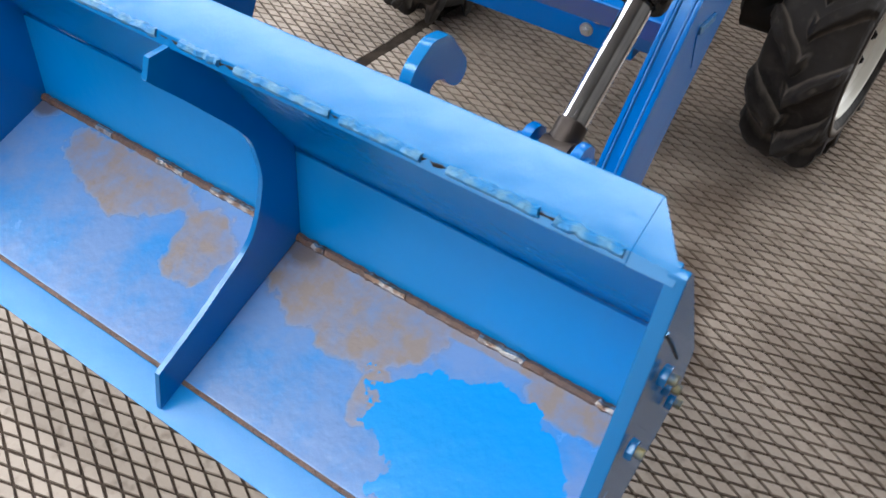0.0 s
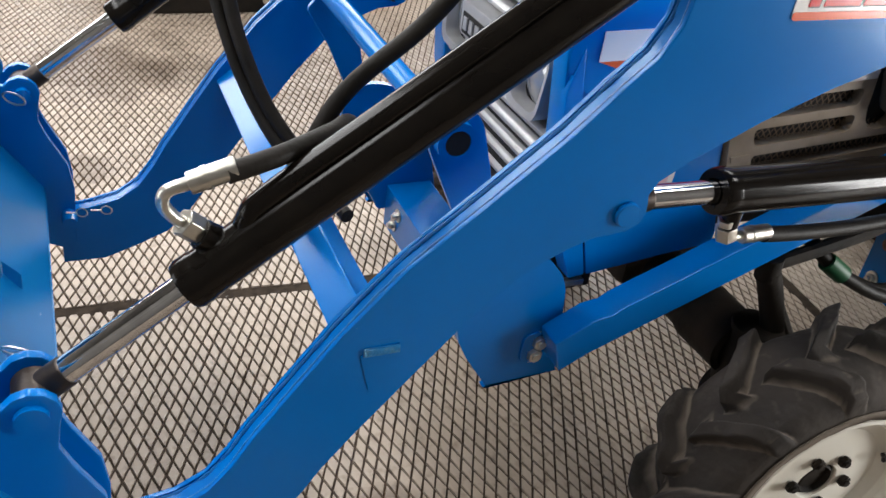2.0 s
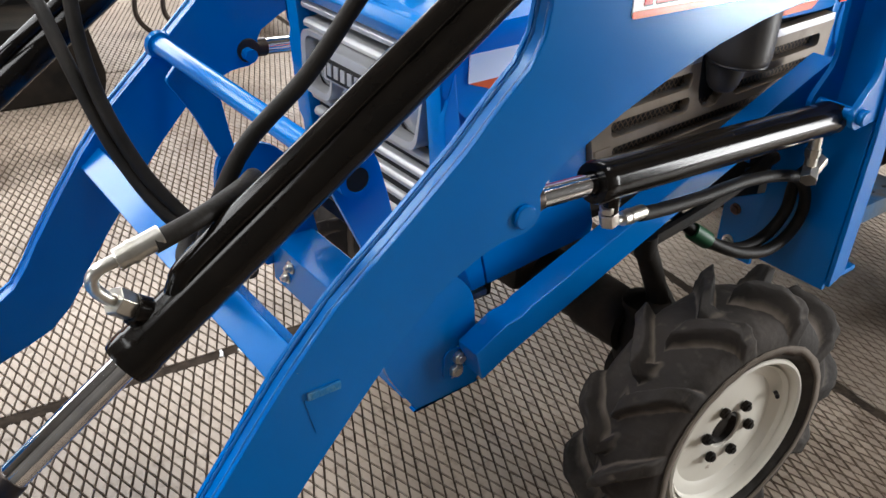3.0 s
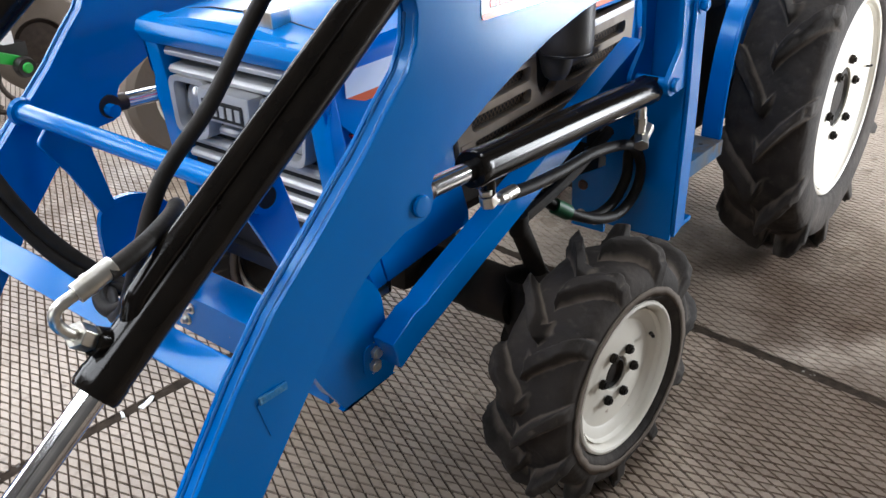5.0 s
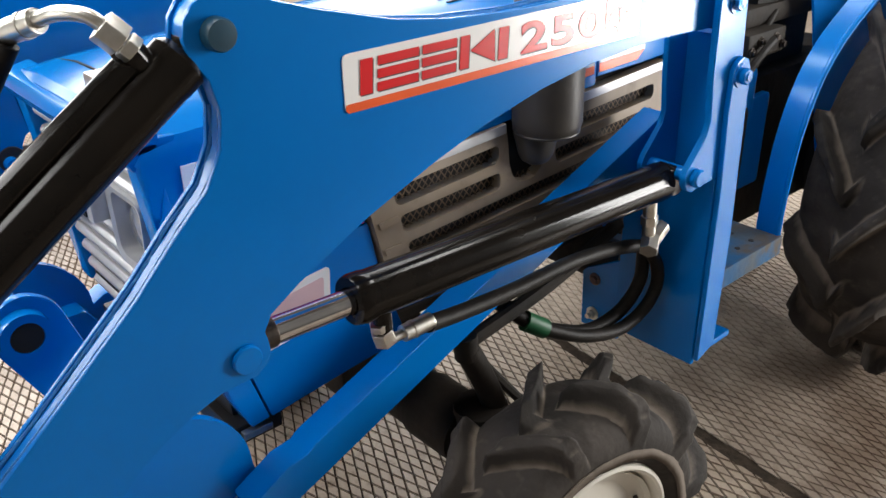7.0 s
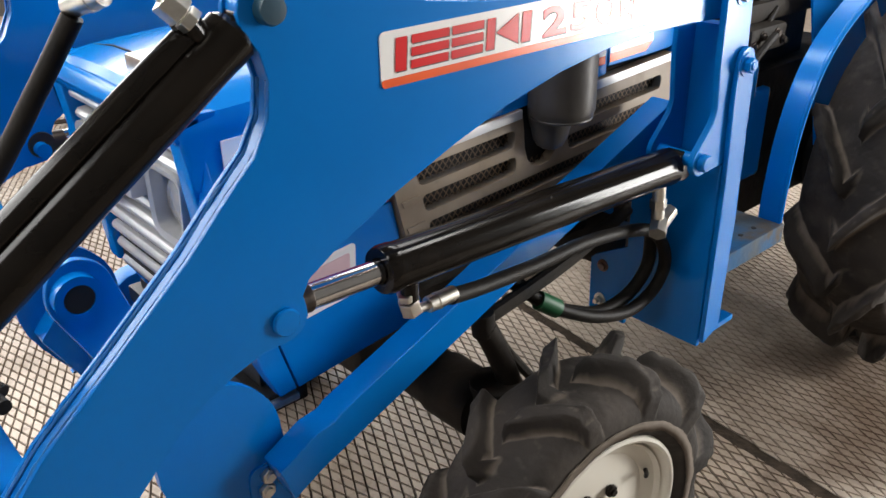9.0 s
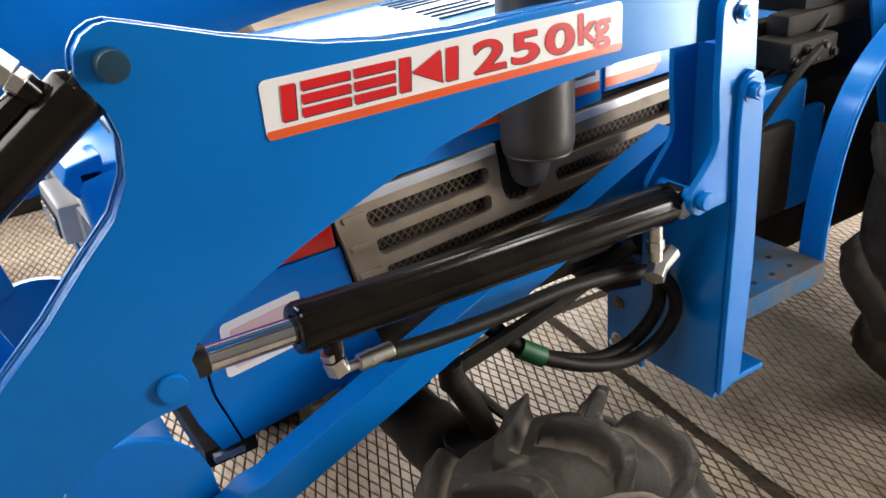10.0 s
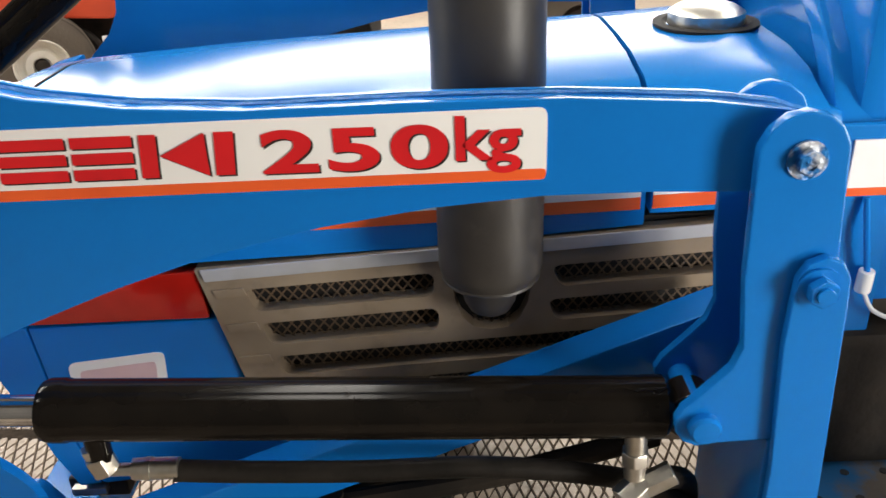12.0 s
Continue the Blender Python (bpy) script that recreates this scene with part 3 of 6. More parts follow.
# ---- wheels ----
def tyre_mesh(tyre_r, width, rim_r, lugs, lug_h, bar):
    """One closed skin: carcass with two rows of slanted bars raised out of it, worn and slightly uneven."""
    w, body_r = width / 2, tyre_r - lug_h
    half = [(0.0, body_r + 0.003), (0.12, body_r + 0.003), (0.25, body_r + 0.002), (0.38, body_r), (0.5, body_r - 0.002), (0.62, body_r - 0.005), (0.73, body_r - 0.009), (0.82, body_r - 0.015), (0.89, body_r - 0.023),
            (0.945, body_r - 0.034), (0.98, body_r - 0.05), (1.0, body_r - 0.07), (1.0, rim_r + (body_r - rim_r) * 0.45), (0.975, rim_r + (body_r - rim_r) * 0.22), (0.93, rim_r + 0.014), (0.80, rim_r + 0.003), (0.62, rim_r - 0.012)]
    # finer steps across the tread
    fine = []
    for (u0, r0), (u1, r1) in zip(half, half[1:]):
        k = 3 if u1 <= 0.95 and r1 > body_r - 0.04 else 2
        fine += [(u0 + (u1 - u0) * i / k, r0 + (r1 - r0) * i / k) for i in range(k)]
    fine.append(half[-1])
    row = [(-u, r) for u, r in fine[:0:-1]] + fine
    n = lugs * 46
    pitch = 2 * math.pi / lugs
    sweep = 0.62 * pitch

    def rise(u, ang):
        best = 0.0
        for s in (-1, 1):
            t = s * u
            if t < -0.12 or t > 1.001:
                continue
            mid = (0.0 if s < 0 else 0.5) * pitch + sweep * (abs(t) ** 0.85)
            d = (ang - mid + pitch / 2) % pitch - pitch / 2
            wide = bar * (1.25 + 0.25 * max(t, 0)) * (1 + 0.34 * noise.noise(Vector((math.cos(ang) * 6, math.sin(ang) * 6, u * 2.5))))
            side = min(1.0, max(0.0, (wide + 0.010 - abs(d) * tyre_r) / 0.013))
            end = min(1.0, max(0.0, (t + 0.13) / 0.22))
            best = max(best, side * side * (3 - 2 * side) * end)
        return best
    verts, faces = [], []
    for i in range(n):
        for u, r in row:
            ang = 2 * math.pi * i / n + sweep * abs(u) ** 0.85
            fade = 1.0 if r > body_r - 0.024 else max(0.0, 1 - (body_r - 0.024 - r) / ((body_r - rim_r) * 0.30))
            worn = 1 + 0.22 * noise.noise(Vector((math.sin(ang) * 4.2, u * 1.6, math.cos(ang) * 4.2)))
            h = rise(u, ang) * lug_h * fade * worn
            drop = max(0.0, abs(u) - 0.8) * 0.5
            rr, yy = r + h * (1 - 0.55 * drop * 2 * (abs(u) > 0.97)), u * w
            if abs(u) > 0.93:
                yy += math.copysign(h * 0.18, u)
            p = Vector((rr * math.sin(ang), yy, rr * math.cos(ang)))
            p += Vector((p.x, 0, p.z)).normalized() * (noise.noise(p * 11) * 0.0032 + noise.noise(p * 30) * 0.0028 * (1 + 1.6 * (h > 0.25 * lug_h)) + noise.noise(p * 80) * 0.0008)
            verts.append(tuple(p))
    m = len(row)
    for i in range(n):
        j = (i + 1) % n
        for k in range(m - 1):
            faces.append((i * m + k, i * m + k + 1, j * m + k + 1, j * m + k))
    return verts, faces


def wheel(name, centre, yaw, tyre_r, width, rim_r, lugs, lug_h, bar, side, first_bolt, dish, hub_r, bolt_r, bolt_size, parent, label):
    """Tractor wheel, axis along y, outer face towards side (-1: towards the near side)."""
    grp = new(name)
    attach(grp, parent)
    tagged(grp, label)
    w = width / 2
    key = "tyre_" + name
    me = bpy.data.meshes.get(key)
    if me is None:
        me = bpy.data.meshes.new(key)
        v, f = tyre_mesh(tyre_r, width, rim_r, lugs, lug_h, bar)
        me.from_pydata(v, [], f)
        me.materials.append(RUBBER)
        me.shade_smooth()
    ty = new("tyre", me)
    ty.parent = grp
    tagged(ty, "worn black rubber tractor tyre with chevron lugs")
    o = side
    k = rim_r / 0.18
    prof = [(rim_r + 0.004, o * w * 0.80), (rim_r + 0.002, o * w * 0.87), (rim_r - 0.004, o * w * 0.89), (rim_r - 0.009, o * w * 0.86), (rim_r - 0.013, o * w * 0.78), (rim_r - 0.018, o * w * 0.60),
            (rim_r - 0.020, o * (dish + 0.022)), (rim_r - 0.026, o * (dish + 0.012)), (rim_r - 0.042, o * (dish + 0.006)), (rim_r - 0.050 * k, o * dish), (bolt_r + 0.03 * k, o * dish), (bolt_r + 0.02 * k, o * (dish + 0.004)),
            (hub_r + 0.002, o * (dish + 0.004)), (hub_r, o * dish), (hub_r, o * (dish - 0.010)), (rim_r - 0.045, o * (dish - 0.010)), (rim_r - 0.03, o * (-w * 0.4)), (rim_r - 0.012, o * (-w * 0.6)), (rim_r + 0.002, o * (-w * 0.84))]
    part("rim", lathe(prof, (0, 0, 0), (0, 1, 0), 80), RIM, grp, "cream painted steel rim with scuffs", smooth=24)
    part("hub", lathe([(hub_r - 0.001, o * (dish - 0.004)), (hub_r * 0.8, o * (dish + 0.002)), (hub_r * 0.7, o * (dish - 0.008)), (0, o * (dish - 0.006))], (0, 0, 0), (0, 1, 0), 32), CAST, grp, "dark greasy hub centre")
    for i in range(6):
        ang = radians(first_bolt + 60 * i)
        p = Vector((bolt_r * math.cos(ang), o * (dish + 0.003), bolt_r * math.sin(ang)))
        part("wheel_bolt", hexbolt(p, (0, o, 0), bolt_size, bolt_size * 0.8, washer=False, shank=bolt_size * 0.6), CAST, grp, "dark rusty wheel bolt")
    drum = [(0.0, o * -w * 0.62), (rim_r - 0.035, o * -w * 0.62), (rim_r - 0.028, o * -w * 0.55), (rim_r - 0.028, o * -w * 0.40), (0.0, o * -w * 0.38)]
    part("drum", lathe(drum, (0, 0, 0), (0, 1, 0), 40), CAST, grp, "dark greasy drum on the inner side")
    va = Vector((rim_r - 0.048, o * (dish + 0.006), 0.045))
    part("valve_stem", tube([va, va + Vector((-0.010, o * 0.012, 0.004)), va + Vector((-0.022, o * 0.020, 0.010))], 0.0045, 8), BLACK_MATT, grp, "black rubber valve stem")
    grp.matrix_basis = pose(*centre, 0, 0, yaw)
    return grp


# ---- tractor ----
def tractor():
    tr = thing("tractor", "blue compact tractor with cream wheels and a loader frame", "tractor", (2.9, YC, 0))
    for s in (-1, 1):
        fy = 0.215 if s < 0 else mirrored(0.215)
        ry = 0.255 if s < 0 else mirrored(0.255)
        wheel("front_wheel", (2.018, fy, 0.303), -5, 0.319, 0.195, 0.180, 11, 0.047, 0.0125, s, 54, 0.050, 0.041, 0.062, 0.0125, tr, "small front wheel with a cream rim")
        wheel("rear_wheel", (3.56, ry, 0.545), 0, 0.565, 0.265, 0.330, 11, 0.070, 0.0150, s, 75, 0.085, 0.100, 0.128, 0.016, tr, "large rear wheel with a cream rim")
    # front axle and steering
    bm = lathe([(0.05, -0.36), (0.064, -0.355), (0.066, -0.24), (0.060, -0.22), (0.058, 0.22), (0.066, 0.24), (0.064, 0.355), (0.05, 0.36)], (1.985, YC, 0.424), (0, 1, 0), 32)
    box(1.88, 2.09, YC - 0.10, YC + 0.10, 0.40, 0.60, 0.02, bm)
    part("front_axle", bm, CAST, tr, "dirty black front axle casting")
    for s in (-1, 1):
        f = (lambda y: y) if s < 0 else mirrored
        bm = cyl((2.0, f(0.395), 0.30), (2.0, f(0.395), 0.49), 0.052, segs=24, bevel=0.01)
        cyl((2.0, f(0.43), 0.318), (2.0, f(0.27), 0.318), 0.055, segs=24, bm=bm)
        k = part("knuckle", bm, CAST, tr, "dirty black steering knuckle")
        part("steering_arm", tube([(2.03, f(0.375), 0.44), (2.018, f(0.385), 0.50), (1.998, f(0.395), 0.56), (1.972, f(0.40), 0.615)], 0.023, 12), CAST, tr, "bent dark steering arm")
        bm = cyl((1.972, f(0.40), 0.60), (1.968, f(0.40), 0.648), 0.022, segs=14, bevel=0.003)
        tube([(1.97, f(0.40), 0.630), (2.185, f(0.40), 0.668), (2.40, f(0.42), 0.71)], 0.0145, 10, bm)
        part("drag_link", bm, CAST, tr, "black steering rod")
    part("tie_rod", tube([(1.985, 0.41, 0.605), (2.119, 0.42, 0.432), (2.18, 0.43, 0.36)], 0.010, 8), CAST, tr, "thin black tie rod")
    # chassis, engine and gearbox seen between and below
    bm = box(1.62, 2.60, 0.64, 2 * YC - 0.64, 0.54, 0.78, 0.02)
    box(1.80, 2.5, 0.56, 2 * YC - 0.56, 0.62, 0.95, 0.02, bm)
    part("engine_block", bm, CAST, tr, "dark greasy engine and front frame")
    bm = box(2.55, 3.6, 0.52, 2 * YC - 0.52, 0.45, 0.86, 0.03)
    box(2.62, 2.95, 0.47, 0.60, 0.60, 0.82, 0.02, bm)
    part("gearbox", bm, CAST, tr, "dark greasy gearbox housing")
    part("rear_axle", lathe([(0.16, -0.36), (0.12, -0.32), (0.10, 0.32), (0.16, 0.36)], (3.50, YC, 0.545), (0, 1, 0), 32), CAST, tr, "dark rear axle housing")
    # hood: cross-sections along x, a low crown with creased shoulders
    def section(x, z_top, y_side, y_crown, z_low, z_crease):
        return [(x, y_side, z_low), (x, y_side - 0.002, z_crease), (x, y_side + 0.012, z_crease + 0.028), (x, y_crown - 0.03, z_top - 0.016), (x, y_crown, z_top - 0.004), (x, HC - 0.10, z_top + 0.006), (x, HC, z_top + 0.008)]
    rows = []
    for x, zt, ys, yc, zl, zc in ((1.502, 1.088, 0.494, 0.545, 1.052, 1.056), (1.512, 1.099, 0.488, 0.540, 0.985, 1.056), (1.57, 1.108, 0.482, 0.545, 0.93, 1.055), (1.80, 1.124, 0.480, 0.55, 0.955, 1.066), (2.10, 1.138, 0.480, 0.555, 0.965, 1.078), (2.376, 1.150, 0.480, 0.56, 0.985, 1.088)):
        left = section(x, zt, ys, yc, zl, zc)
        rows.append(left + [(a, hood_far(b), c) for a, b, c in left[-2::-1]])
    bm = bmesh.new()
    grid = [[bm.verts.new(p) for p in r] for r in rows]
    for a, b in zip(grid, grid[1:]):
        for k in range(len(a) - 1):
            bm.faces.new((a[k], a[k + 1], b[k + 1], b[k]))
    bm.faces.new(grid[0])
    bm.faces.new(grid[-1][::-1])
    hood = part("hood", bm, BLUE_HOOD, tr, "glossy blue sheet metal engine hood", smooth=28)
    # rear cowl with the tank behind the hood's seam
    rows = []
    for x, zt, ys, yc, zl, zc in ((2.383, 1.150, 0.480, 0.56, 1.0, 1.088), (2.52, 1.158, 0.480, 0.56, 1.002, 1.092), (2.585, 1.150, 0.482, 0.57, 1.004, 1.090), (2.60, 1.13, 0.485, 0.58, 1.006, 1.085)):
        left = section(x, zt, ys, yc, zl, zc)
        rows.append(left + [(a, hood_far(b), c) for a, b, c in left[-2::-1]])
    bm = bmesh.new()
    grid = [[bm.verts.new(p) for p in r] for r in rows]
    for a, b in zip(grid, grid[1:]):
        for k in range(len(a) - 1):
            bm.faces.new((a[k], a[k + 1], b[k + 1], b[k]))
    bm.faces.new(grid[0])
    bm.faces.new(grid[-1][::-1])
    cowl = part("tank_cowl", bm, BLUE_HOOD, tr, "glossy blue tank cowl behind the hood", smooth=28)
    bm = lathe([(0.052, -0.002), (0.052, 0.014), (0.040, 0.022), (0.0, 0.024)], (2.508, 0.745, 1.166), (0, 0, 1), 36)
    cap = part("fuel_cap", bm, STEEL, cowl, "round silver fuel cap")
    part("filler_recess", lathe([(0.072, 0.0), (0.072, 0.004), (0.06, 0.005), (0.05, -0.002)], (2.508, 0.745, 1.162), (0, 0, 1), 36), VOID, cowl, "dark ring round the filler")
    for k in range(4):
        for s in (-1, 1):
            y = 0.637 + 0.025 * k
            up = 0.0005 * k
            y = y if s < 0 else hood_far(y)
            part("vent_slit", prism([(2.150, 1.130), (2.272, 1.130), (2.272, 1.1530 + up), (2.150, 1.1478 + up)], y - 0.003, y + 0.003, 0), VOID, hood, "black vent slit")
    part("dash_panel", box(2.62, 2.70, 0.50, hood_far(0.50), 0.86, 1.30, 0.02), BLUE_HOOD, tr, "blue dash column behind the tank")
    bm = box(2.60, 2.68, 0.484, 0.496, 0.80, 1.10, 0.004)
    part("dash_side", bm, BLUE_HOOD, tr, "blue side plate of the dash")
    part("dash_sticker", box(2.615, 2.672, 0.481, 0.4838, 1.022, 1.082, 0), WHITE, tr, "white sticker with an orange edge")
    part("dash_sticker_edge", box(2.615, 2.672, 0.480, 0.4835, 1.012, 1.022, 0), ORANGE, tr, "orange stripe")
    # side panels, stripes, lamps, stickers on both sides
    for s in (-1, 1):
        f = (lambda y: y) if s < 0 else hood_far
        o = -1 if s < 0 else 1

        def plate(name, poly, depth, mat, parent, label, y=0.480, bevel=0.003, r=0.0):
            a, b = f(y), f(y) - o * depth
            pl = rounded(poly, r) if r else poly
            return part(name, prism(pl, min(a, b), max(a, b), bevel), mat, parent, label)
        nose = plate("nose_panel", [(1.595, 0.868), (1.842, 0.872), (1.862, 0.768), (1.90, 0.66), (1.90, 0.632), (1.79, 0.622), (1.635, 0.604), (1.608, 0.70)], 0.03, BLUE, tr, "blue lower side panel", 0.483, 0.004)
        plate("nose_corner", [(1.532, 1.03), (1.558, 0.868), (1.5926, 0.868), (1.6055, 0.70), (1.6325, 0.604), (1.60, 0.60), (1.575, 0.66), (1.56, 0.72), (1.53, 0.80), (1.515, 0.95)], 0.04, BLUE, tr, "blue corner panel of the nose", 0.484, 0.004)
        plate("marker_lamp", [(1.596, 0.874), (1.832, 0.876), (1.828, 0.944), (1.565, 0.93)], 0.02, LAMP_RED, tr, "long red marker lamp lens", 0.4785, 0.003)
        plate("sticker", [(1.630, 0.722), (1.757, 0.735), (1.763, 0.826), (1.634, 0.812)], 0.002, WHITE, nose, "faded white and pink square sticker", 0.4812, 0, 0.01)
        plate("sticker_print", [(1.645, 0.735), (1.745, 0.745), (1.75, 0.812), (1.648, 0.80)], 0.001, PINK, nose, "faded pink print", 0.4800, 0, 0.006)
        plate("side_stripe", [(1.555, 1.000), (2.37, 1.022), (2.37, 1.072), (1.555, 1.045)], 0.002, WHITE, hood, "white side band", 0.4782, 0)
        plate("side_stripe_bar", [(2.24, 1.03), (2.265, 1.031), (2.265, 1.06), (2.24, 1.059)], 0.001, GREY_FILM, hood, "dark printed bar", 0.4776, 0)
        plate("side_stripe_bar", [(2.29, 1.032), (2.36, 1.034), (2.36, 1.042), (2.29, 1.04)], 0.001, GREY_FILM, hood, "dark printed bar", 0.4776, 0)
        plate("orange_stripe", [(1.60, 0.985), (2.10, 0.998), (2.37, 1.006), (2.37, 1.022), (1.555, 1.000)], 0.002, ORANGE, hood, "orange side stripe", 0.4784, 0)
        plate("cowl_band", [(2.385, 1.024), (2.52, 1.028), (2.52, 1.072), (2.385, 1.0725)], 0.002, WHITE, cowl, "white side band", 0.4784, 0)
        plate("cowl_stripe", [(2.385, 1.0065), (2.50, 1.010), (2.52, 1.0275), (2.385, 1.0235)], 0.002, ORANGE, cowl, "orange side stripe", 0.4784, 0)
        # side grille with slots, mesh behind and a notch for the air pipe
        top = lambda x: 0.948 + (x - 1.833) * 0.06
        gy0, gy1 = f(0.474), f(0.474) - o * 0.022
        a, b = min(gy0, gy1), max(gy0, gy1)
        line = lambda x, d: (x, top(x) + d)
        notch = [line(2.136, 0.0), (2.142, 0.925), (2.145, 0.892), (2.153, 0.868), (2.168, 0.852), (2.19, 0.847), (2.212, 0.850), (2.228, 0.864), (2.237, 0.886), (2.241, 0.915), line(2.247, 0.0)]
        outline = [line(1.826, 0.0)] + notch + [line(2.590, 0.0), line(2.600, -0.012), line(2.585, -0.24), line(2.30, -0.24), line(1.872, -0.19)]
        slots = []
        for p, q, d0, d1 in ((1.884, 2.120, -0.033, -0.066), (1.897, 2.124, -0.084, -0.117), (1.910, 2.556, -0.136, -0.166), (2.266, 2.556, -0.038, -0.068), (2.262, 2.556, -0.086, -0.117), (2.10, 2.550, -0.186, -0.215)):
            slots.append(rounded([line(p, d0), line(q, d0), line(q, d1), line(p + 0.010, d1)], 0.012, 4))
        gp = part("side_grille", pierced(outline, slots, a, b), GRILLE_BEIGE, tr, "dirty grey beige slotted side grille", smooth=25)
        for p, q in ((1.833, 2.134), (2.249, 2.592)):
            ledge = sorted((f(0.474), f(0.4705)))
            part("grille_ledge", prism([line(p, 0.001), line(q, 0.001), line(q, -0.016), line(p + 0.004, -0.016)], *ledge, 0.0025), GRILLE_SILVER, gp, "paler upper ledge of the grille")
        for d in (-0.033, -0.084, -0.134):
            part("bar_end", prism([line(1.838 - d * 0.18, d + 0.004), line(1.876 - d * 0.2, d + 0.004), line(1.880 - d * 0.2, d - 0.008), line(1.842 - d * 0.18, d - 0.008)], *sorted((f(0.474), f(0.471))), 0.0015), GRILLE_BEIGE, gp, "raised bar end")
        wire = bmesh.new()
        yb = f(0.492)
        for fam in (-1, 1):
            for k in range(-16, 70):
                x = 1.80 + k * 0.014
                for j in range(24):
                    za = 0.76 + j * 0.010
                    xa = x + fam * j * 0.008
                    xb = xa + fam * 0.008
                    if not (1.87 < xa < 2.565 and 1.87 < xb < 2.565) or za > top(xa) - 0.03 or (2.13 < xa < 2.255 and za > 0.85):
                        continue
                    ps = [(xa - 0.0016, za), (xa + 0.0016, za), (xb + 0.0016, za + 0.010), (xb - 0.0016, za + 0.010)]
                    wire.faces.new([wire.verts.new((u, yb + (0.001 if fam > 0 else -0.001), v)) for u, v in ps])
        part("wire_mesh", wire, MESH_DARK, gp, "rusty wire mesh behind the slots")
        part("grille_backing", box(1.85, 2.58, min(f(0.505), f(0.512)), max(f(0.505), f(0.512)), 0.75, 0.985, 0), VOID, gp)
    # front grille: silver slats in a blue frame
    tilt = lambda z: 1.517 + (1.07 - z) * 0.10
    for y0, y1 in ((0.492, 0.535), (hood_far(0.535), hood_far(0.492))):
        bm = prism([(tilt(1.09) - 0.015, 1.085), (tilt(1.09) + 0.05, 1.085), (tilt(0.70) + 0.05, 0.70), (tilt(0.70) - 0.012, 0.70)], y0, y1, 0.008)
        part("grille_frame_side", bm, BLUE_HOOD, tr, "blue side frame of the front grille")
    part("grille_frame_top", prism([(1.486, 1.070), (1.494, 1.090), (1.54, 1.10), (1.54, 1.05), (1.500, 1.046)], 0.492, hood_far(0.492), 0.006), BLUE_HOOD, tr, "blue hood lip over the front grille")
    fg = part("front_grille", box(1.552, 1.572, 0.53, hood_far(0.53), 0.69, 1.06, 0.002), VOID, tr, "black backing of the front grille")
    for k in range(10):
        z = 1.030 - k * 0.036
        mid = 2 <= k <= 4
        spans = ((0.54, hood_far(0.54)),) if not mid else ((0.66, hood_far(0.66)),)
        for a, b in spans:
            bm = prism([(tilt(z) + 0.004, z - 0.011), (tilt(z) - 0.006, z - 0.007), (tilt(z) - 0.008, z + 0.001), (tilt(z) - 0.002, z + 0.008), (tilt(z) + 0.030, z + 0.011), (tilt(z) + 0.030, z - 0.011)], a, b, 0.0025)
            part("slat", bm, GRILLE_SILVER, fg)
    for s in (-1, 1):
        y0, y1 = (0.545, 0.655) if s < 0 else (hood_far(0.655), hood_far(0.545))
        outer = rounded([(y0 - 0.008, 0.985), (y1 + 0.008, 0.985), (y1 + 0.004, 0.864), (y0 + 0.010, 0.864)], 0.028, 6)
        inner = rounded([(y0 + 0.003, 0.974), (y1 - 0.003, 0.974), (y1 - 0.006, 0.875), (y0 + 0.020, 0.875)], 0.022, 6)
        bm = bmesh.new()
        loops = [[bm.verts.new((x, u, v)) for u, v in poly] for poly, x in ((inner, 1.545), (inner, 1.516), (outer, 1.513), (outer, 1.545))]
        for p, q in zip(loops, loops[1:]):
            for k in range(len(p)):
                bm.faces.new((p[k], p[(k + 1) % len(p)], q[(k + 1) % len(p)], q[k]))
        ring = part("headlight_frame", bm, GRILLE_SILVER, tr, "silver headlight surround")
        cy = (y0 + y1) / 2
        part("headlight", lathe([(0.046, -0.03), (0.046, 0.0), (0.03, 0.010), (0.0, 0.014)], (1.540, cy, 0.925), (-1, 0, 0), 32), GLASS_LAMP, ring, "round clear headlight lens")
    bm = box(1.488, 1.530, HC - 0.075, HC + 0.075, 0.922, 0.984, 0.008)
    em = part("emblem_bar", bm, GRILLE_SILVER, fg, "silver maker's bar")
    part("emblem_plate", box(1.4855, 1.4876, HC - 0.058, HC + 0.058, 0.930, 0.966, 0), VOID, em, "black name plate")
    for k in range(5):
        y = HC - 0.053 + k * 0.0225
        part("emblem_mark", box(1.4835, 1.4854, y, y + 0.014, 0.937, 0.959, 0), GRILLE_SILVER, em, "plain silver mark")
    for x, half in ((1.566, 0.185), (1.595, 0.170)):
        ridge = [(HC - half, 1.1043 + 0.6 * (x - 1.556) * 0.07), (HC - 0.10, 1.1155), (HC, 1.1178), (HC + 0.10, 1.1155), (HC + half, 1.1043)]
        part("hood_seam", prism(ridge + [(v[0], v[1] - 0.012) for v in ridge[::-1]], x, x + 0.0035, 0, axis="x"), VOID, hood, "thin dark seam of the hood panel")
    part("hood_catch", box(1.526, 1.572, 0.615, 0.690, 1.104, 1.134, 0.005), STEEL, hood, "small silver hood catch")
    # battery tray at the nose
    bm = box(1.575, 1.66, 0.50, mirrored(0.50), 0.565, 0.60, 0.004)
    part("battery_tray", bm, BLACK_MATT, tr, "black battery tray with a bare edge")
    part("battery", box(1.59, 1.70, 0.53, mirrored(0.53), 0.60, 0.74, 0.006), BLACK_MATT, tr, "black battery in the nose")
